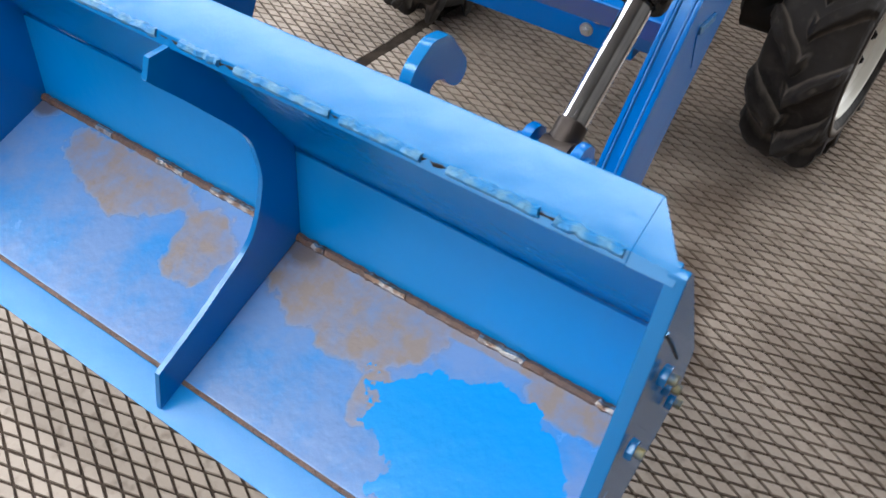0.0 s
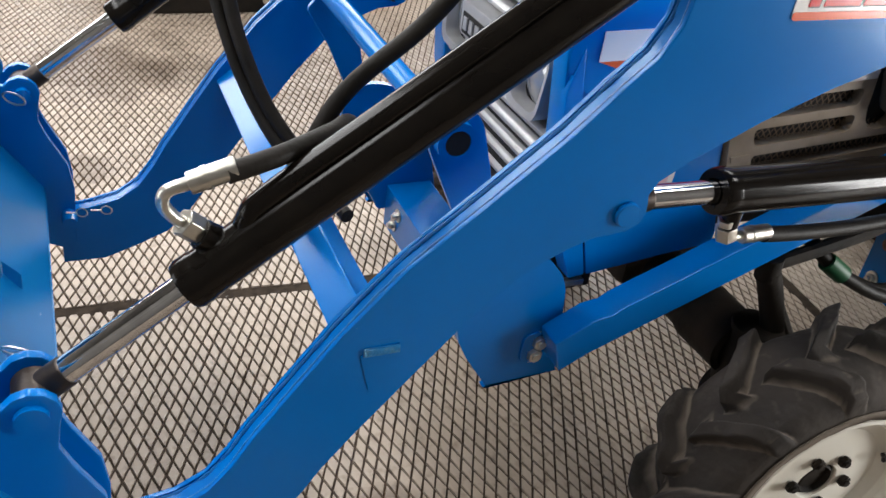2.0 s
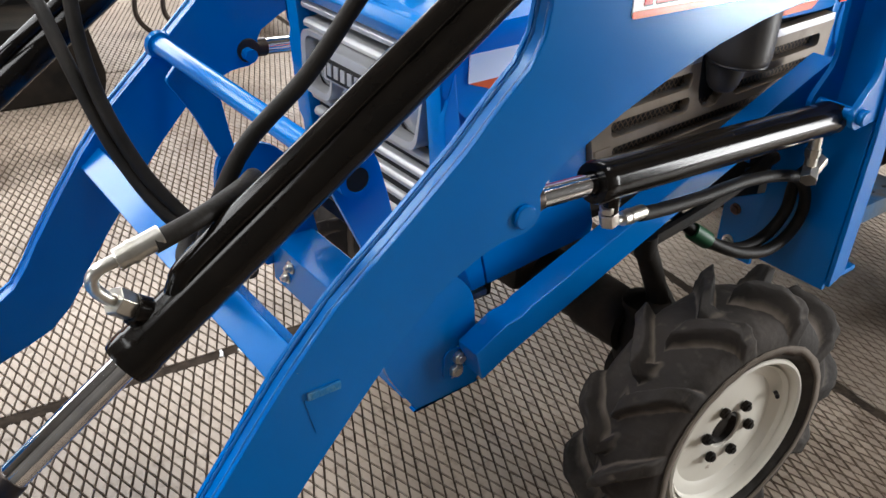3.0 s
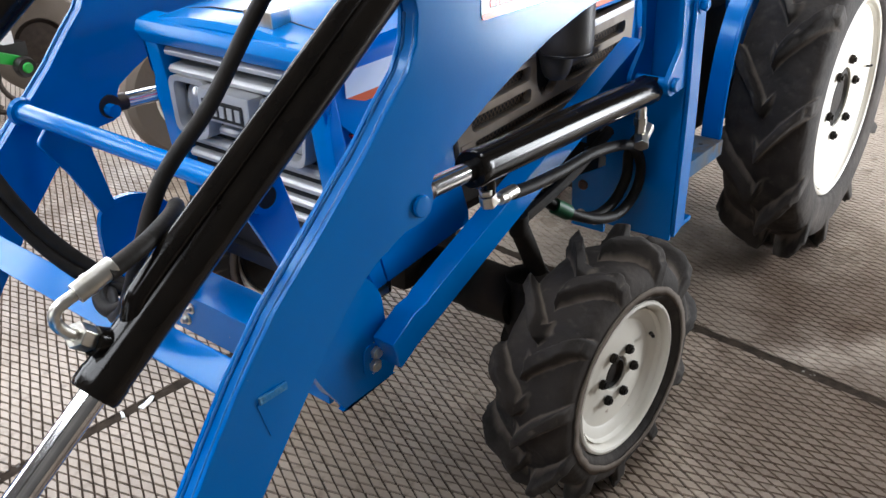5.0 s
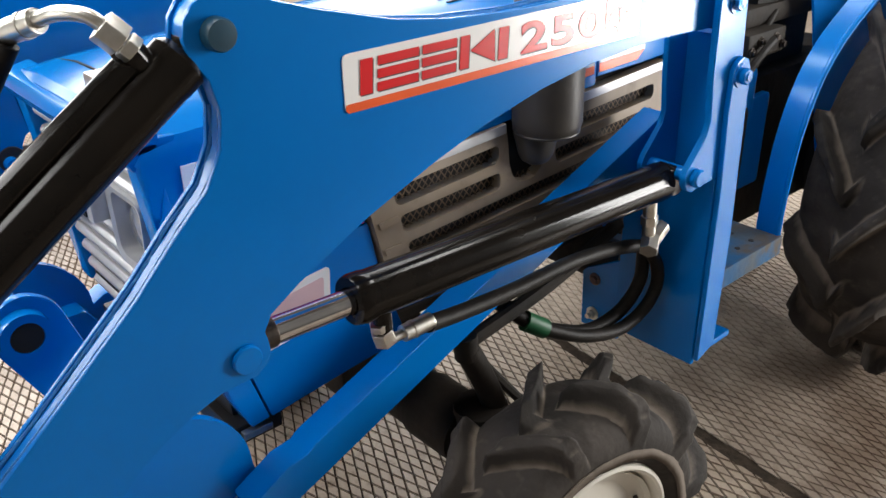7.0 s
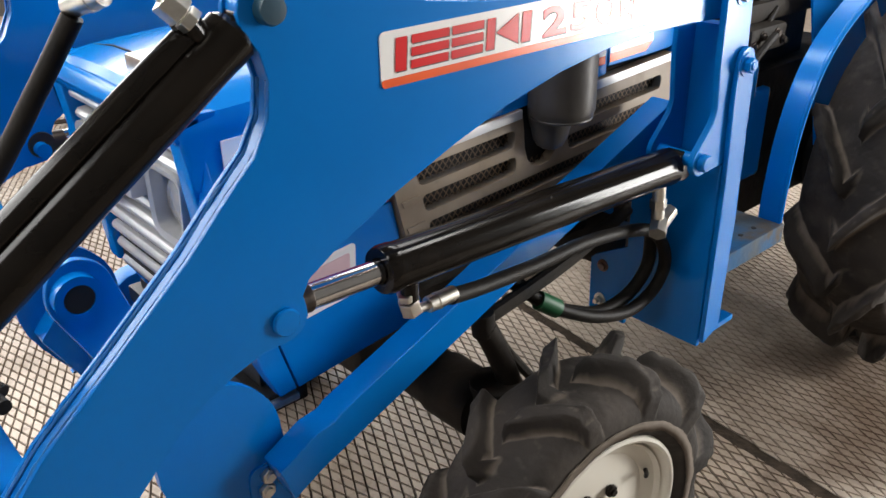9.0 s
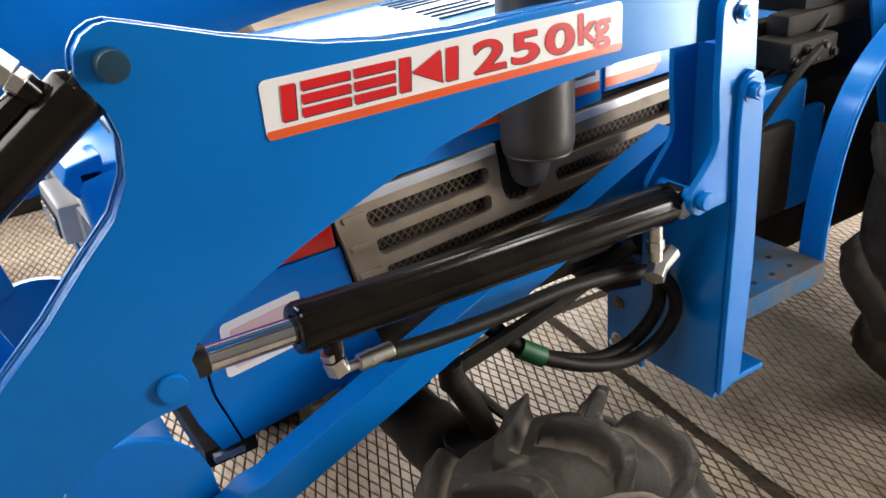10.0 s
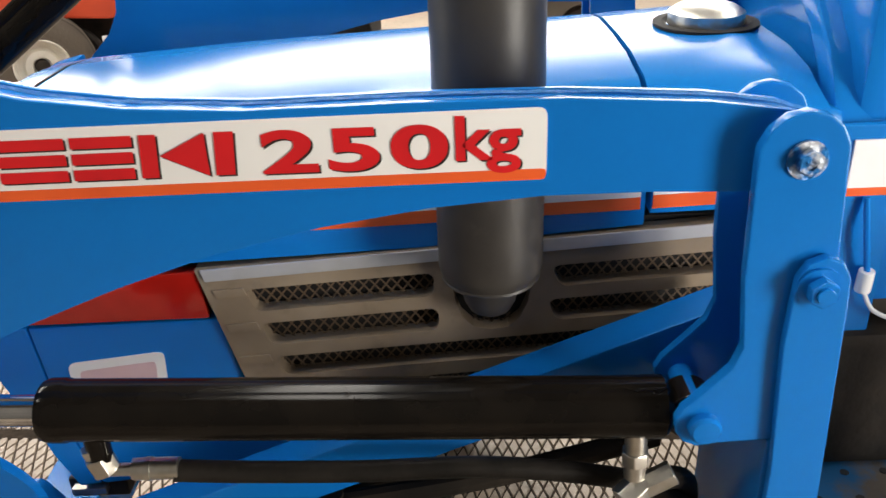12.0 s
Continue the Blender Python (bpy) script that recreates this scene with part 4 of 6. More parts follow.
    part("tray_edge", box(1.585, 1.635, 0.484, 0.498, 0.582, 0.594, 0.002), STEEL, tr, "bare metal tray edge")
    # air cleaner pipe
    can = lathe([(0.0, 0.066), (0.044, 0.066), (0.050, 0.068), (0.057, 0.076), (0.0605, 0.089), (0.0605, 0.11), (0.060, 0.32), (0.0595, 0.62), (0.052, 0.64), (0.0, 0.645)], (2.188, 0.428, 0.882), (0, 0, 1), 44)
    can = part("air_cleaner", can, DUSTY_BLACK, tr, "dusty black upright air cleaner canister")
    cup = lathe([(0.0, 0.0), (0.016, 0.001), (0.025, 0.007), (0.031, 0.018), (0.0365, 0.040), (0.042, 0.060), (0.043, 0.085), (0.0, 0.086)], (2.188, 0.452, 0.888), (0, 0, 1), 40)
    part("dust_cup", cup, DUSTY_BLACK, can, "tapered black rubber dust cup")
    seam = [(2.188 + 0.0545 * math.cos(radians(a)), 0.428 + 0.0545 * math.sin(radians(a)), 0.955 + 0.002 * noise.noise(Vector((a * 0.05, 1, 2)))) for a in range(0, 361, 10)]
    part("clamp_ring", tube(seam, 0.0028, 6, raw=True), DUSTY_BLACK, can, "scuffed clamp ring")
    # steps, fenders, seat deck
    for s in (-1, 1):
        f = (lambda y: y) if s < 0 else mirrored
        o = -1 if s < 0 else 1
        y0, y1 = sorted((f(0.275), f(0.56)))
        st = part("footstep", box(2.53, 2.80, y0, y1, 0.585, 0.597, 0.003), STEP_PAINT, tr, "worn blue perforated footplate")
        for i in range(4):
            for j in range(4):
                part("step_hole", cyl((2.57 + 0.055 * i, f(0.31 + 0.05 * j), 0.5935), (2.57 + 0.055 * i, f(0.31 + 0.05 * j), 0.5985), 0.006, segs=10), VOID, st)
        part("step_edge", box(2.53, 2.80, min(f(0.272), f(0.280)), max(f(0.272), f(0.280)), 0.555, 0.600, 0.002), STEP_PAINT, st, "folded step edge")
        line = smooth_line([(2.805, 0.560), (2.808, 0.68), (2.828, 0.81), (2.868, 0.91), (2.93, 0.985), (3.02, 1.045), (3.15, 1.11), (3.31, 1.18), (3.46, 1.21), (3.70, 1.18), (3.92, 1.08)])
        outer = [(p.x, p.y) for p in line]
        th = [(p.x + 0.004, p.y - 0.006) for p in line]
        ya, yb = sorted((f(0.285), f(0.340)))
        fd = part("fender", prism(outer + th[::-1], ya, yb, 0.0015), BLUE, tr, "blue curved rear fender")
        part("fender_side", prism([p for p in outer if p[0] > 3.1] + [(3.92, 0.9), (3.3, 0.62)], *sorted((f(0.455), f(0.462))), 0.001), BLUE, fd, "flat inner side of the fender")
        lip = [(p.x + 0.001, f(0.287), p.y + 0.002) for p in line]
        part("fender_lip", tube(lip, 0.006, 8, raw=True), BLUE, fd, "rolled fender edge")
    # Box added as a backing so the gap beside the gearbox reads black.
    part("dark_backing", box(2.80, 3.35, 0.565, 0.60, 0.62, 1.02, 0.01), CAST, tr, "added dark backing box that blackens the gap beside the gearbox")
    part("pedal_box", box(2.80, 3.00, 0.49, 0.56, 0.75, 0.90, 0.016), BLUE, tr, "blue box below the valve")
    part("inner_panel", box(2.98, 3.09, 0.50, 0.53, 0.58, 0.82, 0.012), BLUE, tr, "blue panel beside the footplate")
    part("floor_deck", box(2.55, 3.2, 0.56, mirrored(0.56), 0.60, 0.64, 0.004), BLUE, tr, "blue floor deck")
    part("blue_bracket", box(2.61, 2.80, 0.485, 0.56, 0.86, 0.975, 0.012), BLUE, tr, "blue lower dash box")
    bm = box(2.88, 3.04, 0.46, 0.56, 0.935, 0.995, 0.01)
    box(2.92, 3.30, 0.50, 0.56, 0.99, 1.04, 0.015, bm)
    valve = part("hydraulic_valve", bm, CAST, tr, "oily hydraulic valve block")
    for k in range(5):
        p = (2.895 + 0.032 * k, 0.46, 0.955 + 0.02 * (k % 2))
        part("valve_bolt", hexbolt(p, (0, -1, 0), 0.008, 0.007), DARK_STEEL, valve)
    bm = lathe([(0.17, -0.015), (0.185, -0.01), (0.19, 0.0), (0.185, 0.012), (0.17, 0.015)], (2.98, YC, 1.22), (-0.35, 0, 1), 40, closed=True)
    part("steering_wheel", bm, BLACK_MATT, tr, "black steering wheel rim")
    bm = cyl((2.70, YC, 1.10), (2.98, YC, 1.21), 0.022, bm=None)
    arc = [(YC + 0.285 * math.cos(radians(a)), 1.0 + 0.27 * math.sin(radians(a))) for a in range(170, 5, -15)]
    arc2 = [(YC + 0.235 * math.cos(radians(a)), 1.0 + 0.235 * math.sin(radians(a))) for a in range(10, 175, 15)]
    part("dash_fairing", prism(arc + arc2, 2.595, 2.665, 0.012, axis="x"), BLUE_HOOD, tr, "blue rounded fairing round the dash")
    part("plug", cyl((2.655, 0.472, 0.885), (2.655, 0.470, 0.915), 0.010, segs=14, bevel=0.002), WHITE, tr, "small white cable plug")
    part("thin_cable", tube([(2.655, 0.470, 0.912), (2.645, 0.468, 0.96), (2.64, 0.478, 1.01)], 0.004, 8), BLUE, tr, "thin blue cable")
    part("thin_cable", tube([(2.655, 0.472, 0.888), (2.67, 0.468, 0.86), (2.70, 0.475, 0.84)], 0.003, 8), WHITE, tr, "thin white cable")
    part("steering_column", bm, BLACK_MATT, tr, "black steering column")
    for k, (a, b) in enumerate((((2.72, 0.50, 0.70), (2.95, 0.44, 0.98)), ((2.80, 0.52, 0.72), (3.05, 0.50, 1.02)), ((2.70, 0.55, 0.80), (3.1, 0.55, 0.9)))):
        m = (Vector(a) + Vector(b)) / 2 + Vector((0.03, -0.02, 0.07))
        part("cable", tube([a, m, b], 0.009 - 0.002 * k, 8), HOSE, tr, "black hose beside the gearbox")
    part("seat", box(2.98, 3.50, YC - 0.26, YC + 0.24, 1.02, 1.12, 0.045), BLACK_MATT, tr, "black padded seat")
    return tr


TRACTOR = tractor()


# ---- front loader ----
ARM = ([(0.775, 0.33), (0.778, 0.449), (0.803, 0.452), (0.85, 0.456), (0.901, 0.465), (0.943, 0.488), (0.976, 0.527), (1.004, 0.571), (1.061, 0.648), (1.123, 0.729),
        (1.205, 0.820), (1.304, 0.903), (1.405, 0.990), (1.460, 1.046), (1.502, 1.085), (1.524, 1.124), (1.530, 1.166), (1.522, 1.200)]
       + [(1.543 + 0.042 * math.cos(radians(a)), 1.244 + 0.042 * math.sin(radians(a))) for a in (205, 180, 155, 130, 105, 85)]
       + [(1.580, 1.276), (1.660, 1.251), (1.767, 1.224), (1.854, 1.212), (1.960, 1.206), (2.100, 1.208), (2.250, 1.206), (2.380, 1.198), (2.450, 1.188), (2.490, 1.172), (2.506, 1.146), (2.496, 1.115),
          (2.460, 1.107), (2.330, 1.112), (2.230, 1.112), (2.126, 1.104), (2.020, 1.088), (1.906, 1.061), (1.810, 1.029), (1.703, 0.987), (1.600, 0.936), (1.557, 0.909), (1.546, 0.890)]
       + [(1.520 + 0.031 * math.cos(radians(a)), 0.865 + 0.031 * math.sin(radians(a))) for a in (20, -10, -45, -80)]
       + [(1.480, 0.832), (1.440, 0.819), (1.400, 0.800), (1.365, 0.778), (1.297, 0.712), (1.236, 0.642), (1.154, 0.546), (1.105, 0.484), (1.079, 0.443), (1.046, 0.401), (0.999, 0.363), (0.926, 0.339), (0.86, 0.322)])
EAR = ([(2.430, 0.95), (2.421, 1.03), (2.418, 1.145)] + [(2.459 + 0.042 * math.cos(radians(a)), 1.150 + 0.045 * math.sin(radians(a))) for a in (165, 140, 115, 90, 65, 40, 15)]
       + [(2.504, 1.10), (2.512, 1.00), (2.512, 0.834), (2.420, 0.830)] + [(2.400 + 0.03 * math.cos(radians(a)), 0.856 + 0.03 * math.sin(radians(a))) for a in (260, 230, 200, 170, 140)] + [(2.404, 0.905), (2.422, 0.925)])


def ram(name, a, b, split, r, rod_r, parent, label):
    """Hydraulic cylinder from the rod eye a to the barrel's foot b; split: where the barrel's mouth lies between them."""
    a, b = Vector(a), Vector(b)
    d = (b - a).normalized()
    mouth = a + (b - a) * split
    bm = lathe([(rod_r + 0.002, -0.004), (r * 0.96, -0.004), (r * 1.04, 0.003), (r * 1.04, 0.020), (r, 0.024), (r, (b - mouth).length - 0.055), (r * 1.02, (b - mouth).length - 0.05), (r * 1.02, (b - mouth).length - 0.03),
                (r * 0.8, (b - mouth).length - 0.022), (0.0, (b - mouth).length - 0.020)], mouth, d, 40)
    barrel = part(name, bm, BLACK, parent, label)
    part("rod", cyl(a + d * 0.03, mouth + d * 0.03, rod_r, segs=32), CHROME, barrel, "bright chrome piston rod")
    bm = cyl(a + d * 0.008, a + d * 0.048, rod_r * 1.12, segs=28, bevel=0.003)
    out = cyl(a - Vector((0, 0.0195, 0)), a + Vector((0, 0.0195, 0)), rod_r * 1.45, segs=28, bevel=0.002)
    join(bm, out)
    part("rod_eye", bm, DARK_STEEL, barrel, "dark oily rod eye")
    bm = cyl(b - Vector((0, 0.02, 0)), b + Vector((0, 0.02, 0)), r * 0.85, segs=28, bevel=0.003)
    cyl(b - d * 0.05, b - d * 0.01, r * 0.62, segs=24, bm=bm)
    part("foot_eye", bm, BLACK, barrel, "black barrel eye")
    return barrel


def union(points, r, parent, label="bright zinc hydraulic fitting"):
    """Bent pipe end with a nut at its foot and a crimped ferrule at its head."""
    p = [Vector(q) for q in points]
    bm = tube(p, r * 0.72, 14)
    d0, d1 = (p[1] - p[0]).normalized(), (p[-1] - p[-2]).normalized()
    nut(p[0] - d0 * 0.012, p[0] + d0 * 0.012, r * 1.65, bm)
    nut(p[0] - d0 * 0.026, p[0] - d0 * 0.014, r * 1.4, bm)
    cyl(p[-1] - d1 * 0.004, p[-1] + d1 * 0.05, r * 1.22, segs=24, bevel=0.002, bm=bm)
    cyl(p[-1] + d1 * 0.012, p[-1] + d1 * 0.018, r * 1.32, segs=24, bm=bm)
    return part("hose_fitting", bm, STEEL, parent, label)


def toed(ob, s):
    """The arms lean in towards the bucket below the bend."""
    for v in ob.data.vertices:
        d = max(0.0, 1.52 - v.co.x) * 0.055
        v.co.y += d if s < 0 else -d
        v.co.x += 0.55 * d
        v.co.z -= 0.8 * d
    return ob


def arm(s, parent):
    f = (lambda y: y) if s < 0 else mirrored
    y = lambda a, b: sorted((f(a), f(b)))
    core = inset(ARM, 0.0035)
    base = toed(part("loader_arm", prism(core, *y(0.2965, 0.3225), 0.002), BLUE, parent, "blue box section loader arm, bent at the knee"), s)
    toed(part("outer_cheek", prism(ARM, *y(0.289, 0.297), 0.002), BLUE, base, "blue outer cheek plate"), s)
    toed(part("inner_cheek", prism(ARM, *y(0.322, 0.330), 0.002), BLUE, base, "blue inner cheek plate"), s)
    for yy in (0.2995, 0.3195):
        line = smooth_line([(u, f(yy), v) for u, v in inset(ARM, 0.0035)[3:17]], steps=8)
        line = [p + Vector((noise.noise(p * 90), 0, noise.noise(p * 90 + Vector((5, 1, 2))))) * 0.0016 for p in line]
        toed(part("weld_bead", tube(line, 0.0030, 6, raw=True), WELD, base, "uneven painted weld bead"), s)
        line = smooth_line([(u, f(yy), v) for u, v in inset(ARM, 0.0035)[23:36]], steps=8)
        line = [p + Vector((0, 0, noise.noise(p * 90))) * 0.0016 for p in line]
        part("weld_bead", tube(line, 0.0034, 6, raw=True), WELD, base, "uneven painted weld bead")
    o = -1 if s < 0 else 1
    for (px, pz), r, lab in (((1.537, 1.245), 0.0175, "dark blue pin head at the arm's top"), ((1.517, 0.864), 0.0190, "blue pin head at the arm's lower ear")):
        bm = lathe([(r, 0.0), (r, 0.011 if pz > 1 else 0.004), (r * 0.9, 0.015 if pz > 1 else 0.006), (0, 0.016 if pz > 1 else 0.0065)], (px, f(0.289), pz), (0, o, 0), 28)
        cyl((px, f(0.29), pz), (px, f(0.36), pz), r * 0.75, bm=bm)
        part("pin", bm, PIN if pz > 1 else BLUE, base, lab)
    # small welded rest on the outside of the lower arm
    bm = prism([(1.150, 0.690), (1.182, 0.692), (1.205, 0.703), (1.197, 0.650), (1.166, 0.625)], *y(0.2876, 0.2895), 0.0006)
    lug = toed(part("stop_lug", bm, BLUE, base, "small welded blue stop lug"), s)
    toed(part("lug_ledge", box(1.154, 1.206, *y(0.2845, 0.2895), 0.689, 0.702, 0.002), WELD_WORN, lug, "worn pale ledge of the lug"), s)
    return base


def letters_and_marks(base):
    """The white plate with its orange edge, five plain red marks and the load figure."""
    def on(u, v):
        return (1.684 + u * 0.549, 1.128 + v * 0.069 + u * 0.0025)
    pl = part("decal", prism(rounded([on(0, 0), on(1, 0), on(1, 1), on(0, 1)], 0.009), 0.2874, 0.2890, 0), WHITE, base, "white decal with red marks and an orange edge")
    part("decal_edge", prism(rounded([on(0.002, 0.0), on(0.998, 0.0), on(1.0, 0.155), on(0.0, 0.155)], 0.005), 0.2866, 0.2873, 0), ORANGE, pl, "orange lower edge")
    lo, hi, d = 0.26, 0.86, 0.135
    third = (hi - lo) / 3
    marks = []
    slant = 0.010

    def bar(u0, u1, v0, v1):
        return [on(u0 - slant * (1 - v0) + slant, v0), on(u1 - slant * (1 - v0) + slant, v0), on(u1 - slant * (1 - v1) + slant, v1), on(u0 - slant * (1 - v1) + slant, v1)]
    for u0, u1 in ((0.036, 0.068), (0.444, 0.476)):
        marks.append([bar(u0, u1, lo, hi)])
    for u0, u1 in ((0.082, 0.196), (0.206, 0.308)):
        marks.append([bar(u0, u1, lo + k * 0.224, lo + k * 0.224 + 0.152) for k in range(3)])
    marks.append([bar(0.320, 0.348, lo, hi), [on(0.358, 0.56), on(0.436, hi), on(0.436, lo)]])
    for polys in marks:
        for mat, y0, y1, du, lab in ((BLACK_MATT, 0.2868, 0.2873, 0.0018, "thin black shadow of a mark"), (RED, 0.2862, 0.2868, 0.0, "plain red mark")):
            bm = None
            for pts in polys:
                bm = prism([(a + du, b - du) for a, b in pts], y0, y1, 0, bm)
            part("red_mark", bm, mat, pl, lab)
    for text, u0, u1, v0, v1 in (("250", 0.526, 0.836, 0.24, 0.84), ("kg", 0.848, 0.957, 0.12, 0.93)):
        for mat, yy, du in ((BLACK_MATT, 0.2871, 0.0018), (RED, 0.2866, 0.0)):
            bm = lettering(text, 0.06, 0.0003, 1.0, 0.0016 if text == "250" else 0.0013, 0.0, 1.12 if text == "250" else 1.0)
            xs, zs = [v.co.x for v in bm.verts], [v.co.z for v in bm.verts]
            (ax, az), (bx, bz) = on(u0, v0), on(u1, v1)
            fit = Matrix.Diagonal(((bx - ax) / (max(xs) - min(xs)), 1, (bz - az) / (max(zs) - min(zs)), 1))
            bmesh.ops.transform(bm, matrix=Matrix.Translation((ax + du, yy, az - du)) @ fit @ Matrix.Translation((-min(xs), 0, -min(zs))), verts=bm.verts)
            part("figure", bm, mat, pl, "red printed figures and unit" if mat is RED else "thin black shadow of the print")


def front_loader():
    ld = thing("front_loader", "blue front loader frame with black hydraulic cylinders", "front loader", (2.0, YC, 0))
    for s in (-1, 1):
        f = (lambda y: y) if s < 0 else mirrored
        y = lambda a, b: sorted((f(a), f(b)))
        o = -1 if s < 0 else 1
        base = arm(s, ld)
        if s < 0:
            letters_and_marks(base)
        # mast: two ear plates, outer strap, channel below, foot
        ms = part("mast", prism(EAR, *y(0.262, 0.276), 0.003), BLUE, ld, "blue mast ear plate")
        part("mast_inner_plate", prism(EAR, *y(0.356, 0.368), 0.003), BLUE, ms, "blue inner ear plate")
        part("mast_web", prism([(2.475, 0.60), (2.512, 0.60), (2.508, 1.09), (2.475, 1.09)], *y(0.276, 0.356), 0.002), BLUE, ms, "blue web between the plates")
        strap = [(2.474, 0.43), (2.528, 0.450), (2.534, 0.70), (2.519, 1.02)] + [(2.492 + 0.026 * math.cos(radians(a)), 1.028 + 0.028 * math.sin(radians(a))) for a in (10, 50, 90, 130, 170)] + [(2.464, 0.96), (2.474, 0.80)]
        part("mast_strap", prism(strap, *y(0.250, 0.2615), 0.003), BLUE, ms, "blue outer strap of the mast")
        part("mast_channel", box(2.470, 2.482, *y(0.2625, 0.46), 0.418, 0.83, 0.003), BLUE, ms, "blue channel plate of the mast")
        part("mast_back", prism([(2.482, 0.43), (2.522, 0.450), (2.526, 0.83), (2.482, 0.83)], *y(0.2625, 0.272), 0.002), BLUE, ms, "blue side plate of the mast")
        part("mast_foot", box(2.54, 2.625, *y(0.27, 0.40), 0.420, 0.434, 0.003), BLUE, ms, "small blue foot plate")
        part("mast_bolt", hexbolt((2.461, f(0.262), 1.150), (0, o, 0), 0.0128, 0.009, shank=0.003), WORN_BOLT, ms, "worn bright bolt at the arm pivot")
        part("mast_bolt", hexbolt((2.488, f(0.250), 1.024), (0, o, 0), 0.015, 0.012, shank=0.006), BLUE, ms, "painted bolt of the strap")
        bm = lathe([(0.017, 0), (0.017, 0.009), (0.014, 0.013), (0, 0.014)], (2.400, f(0.262), 0.854), (0, o, 0), 24)
        cyl((2.400, f(0.262), 0.854), (2.400, f(0.37), 0.854), 0.014, bm=bm)
        part("mast_pin", bm, BLUE, ms, "blue pin of the lift cylinder")
        # slanted stay from the mast to the front bracket
        stay = [(1.532, 0.548), (1.552, 0.484), (1.606, 0.513), (2.475, 0.862), (2.475, 0.931), (1.650, 0.601), (1.635, 0.590), (1.60, 0.585)]
        part("stay", prism(stay, *y(0.385, 0.437), 0.004), BLUE, ld, "long slanted blue stay bar")
        brk = smooth_line([(1.392, 0.700), (1.372, 0.64), (1.382, 0.54), (1.448, 0.430), (1.452, 0.428), (1.580, 0.431), (1.584, 0.434), (1.595, 0.468), (1.574, 0.56), (1.567, 0.615), (1.548, 0.655), (1.506, 0.694), (1.447, 0.712)], True, 3)
        brk = [(p.x, p.y) for p in brk]
        bp = part("front_bracket", prism(brk, *y(0.440, 0.455), 0.003), BLUE, ld, "blue front bracket with a rounded top")
        part("bracket_box", prism(rounded([(1.452, 0.432), (1.578, 0.435), (1.588, 0.468), (1.57, 0.55), (1.54, 0.60), (1.44, 0.60), (1.392, 0.545)], 0.008), *y(0.455, 0.505), 0.003), BLUE, bp, "blue box behind the bracket")
        horn = rounded([(1.285, 0.905), (1.295, 0.948), (1.330, 0.962), (1.364, 0.942), (1.392, 0.85), (1.42, 0.70), (1.385, 0.69), (1.335, 0.80)], 0.02)
        if s > 0:
            horn = rounded([(1.288, 0.875), (1.315, 0.905), (1.362, 0.895), (1.392, 0.85), (1.42, 0.70), (1.385, 0.69), (1.335, 0.80)], 0.01)
        part("pipe_horn", prism(horn, *y(0.446, 0.458), 0.003), BLUE, bp, "blue plate that carries the cross pipe")
        bm = hexbolt((1.530, f(0.440), 0.486), (0, o, 0), 0.014, 0.010, shank=0.007)
        hexbolt((1.536, f(0.440), 0.512), (0, o, 0), 0.014, 0.010, bm=bm, shank=0.007)
        part("bolt_pad", prism(rounded([(1.503, 0.468), (1.562, 0.468), (1.566, 0.532), (1.505, 0.532)], 0.02), *y(0.436, 0.4405), 0.0015), BLUE, bp, "painted pad under the bolts")
        part("bracket_bolt", bm, STEEL, bp, "pair of zinc bolts")
        bm = lathe([(0.019, 0.0), (0.030, 0.0), (0.030, 0.03), (0.019, 0.03)], (1.322, f(0.428), 0.914), (0, 1, 0) if s < 0 else (0, -1, 0), 28, closed=True)
        part("collar", bm if s < 0 else lathe([(0.018, 0.0), (0.029, 0.0), (0.026, 0.012), (0.018, 0.013)], (1.322, f(0.347), 0.914), (0, -1, 0), 28, closed=True), BLUE, bp, "blue pipe collar")
        # lift cylinder and its hose
        lift = ram("lift_cylinder", (1.522, f(0.3175), 0.869), (2.400, f(0.316), 0.838), 0.192, 0.0350, 0.0180, ld, "black lift cylinder with a chrome rod")
        bm = cyl((1.735, f(0.312), 0.845), (1.735, f(0.312), 0.792), 0.014, segs=16)
        part("port", bm, BLACK, lift, "black hose port")
        union([(1.735, f(0.312), 0.79), (1.738, f(0.312), 0.780), (1.752, f(0.312), 0.779), (1.772, f(0.312), 0.779)], 0.0105, lift)
        part("lift_hose", tube([(1.815, f(0.312), 0.775), (1.90, f(0.325), 0.757), (2.03, f(0.335), 0.743), (2.17, f(0.342), 0.737), (2.30, f(0.345), 0.717), (2.385, f(0.345), 0.690), (2.434, f(0.345), 0.637), (2.446, f(0.348), 0.580), (2.410, f(0.35), 0.537), (2.338, f(0.352), 0.521), (2.25, f(0.36), 0.540), (2.17, f(0.375), 0.578), (2.115, f(0.395), 0.615), (2.05, f(0.45), 0.68), (1.98, f(0.52), 0.74)], 0.0130, 16), HOSE, lift, "looping black hydraulic hose")
        part("lift_hose", tube([(2.375, f(0.309), 0.738), (2.405, f(0.335), 0.716), (2.432, f(0.375), 0.66), (2.430, f(0.378), 0.585), (2.375, f(0.380), 0.537), (2.285, f(0.382), 0.530), (2.205, f(0.392), 0.558), (2.130, f(0.405), 0.604), (2.05, f(0.47), 0.70)], 0.0135, 16), HOSE, lift, "second looping black hose")
        part("hose_tape", tube([(2.150, f(0.382), 0.590), (2.130, f(0.389), 0.604), (2.112, f(0.397), 0.617)], 0.0190, 14), GREENPLASTIC, lift, "green tape round the hose")
        bm = cyl((2.343, f(0.312), 0.835), (2.345, f(0.309), 0.745), 0.0125, segs=16)
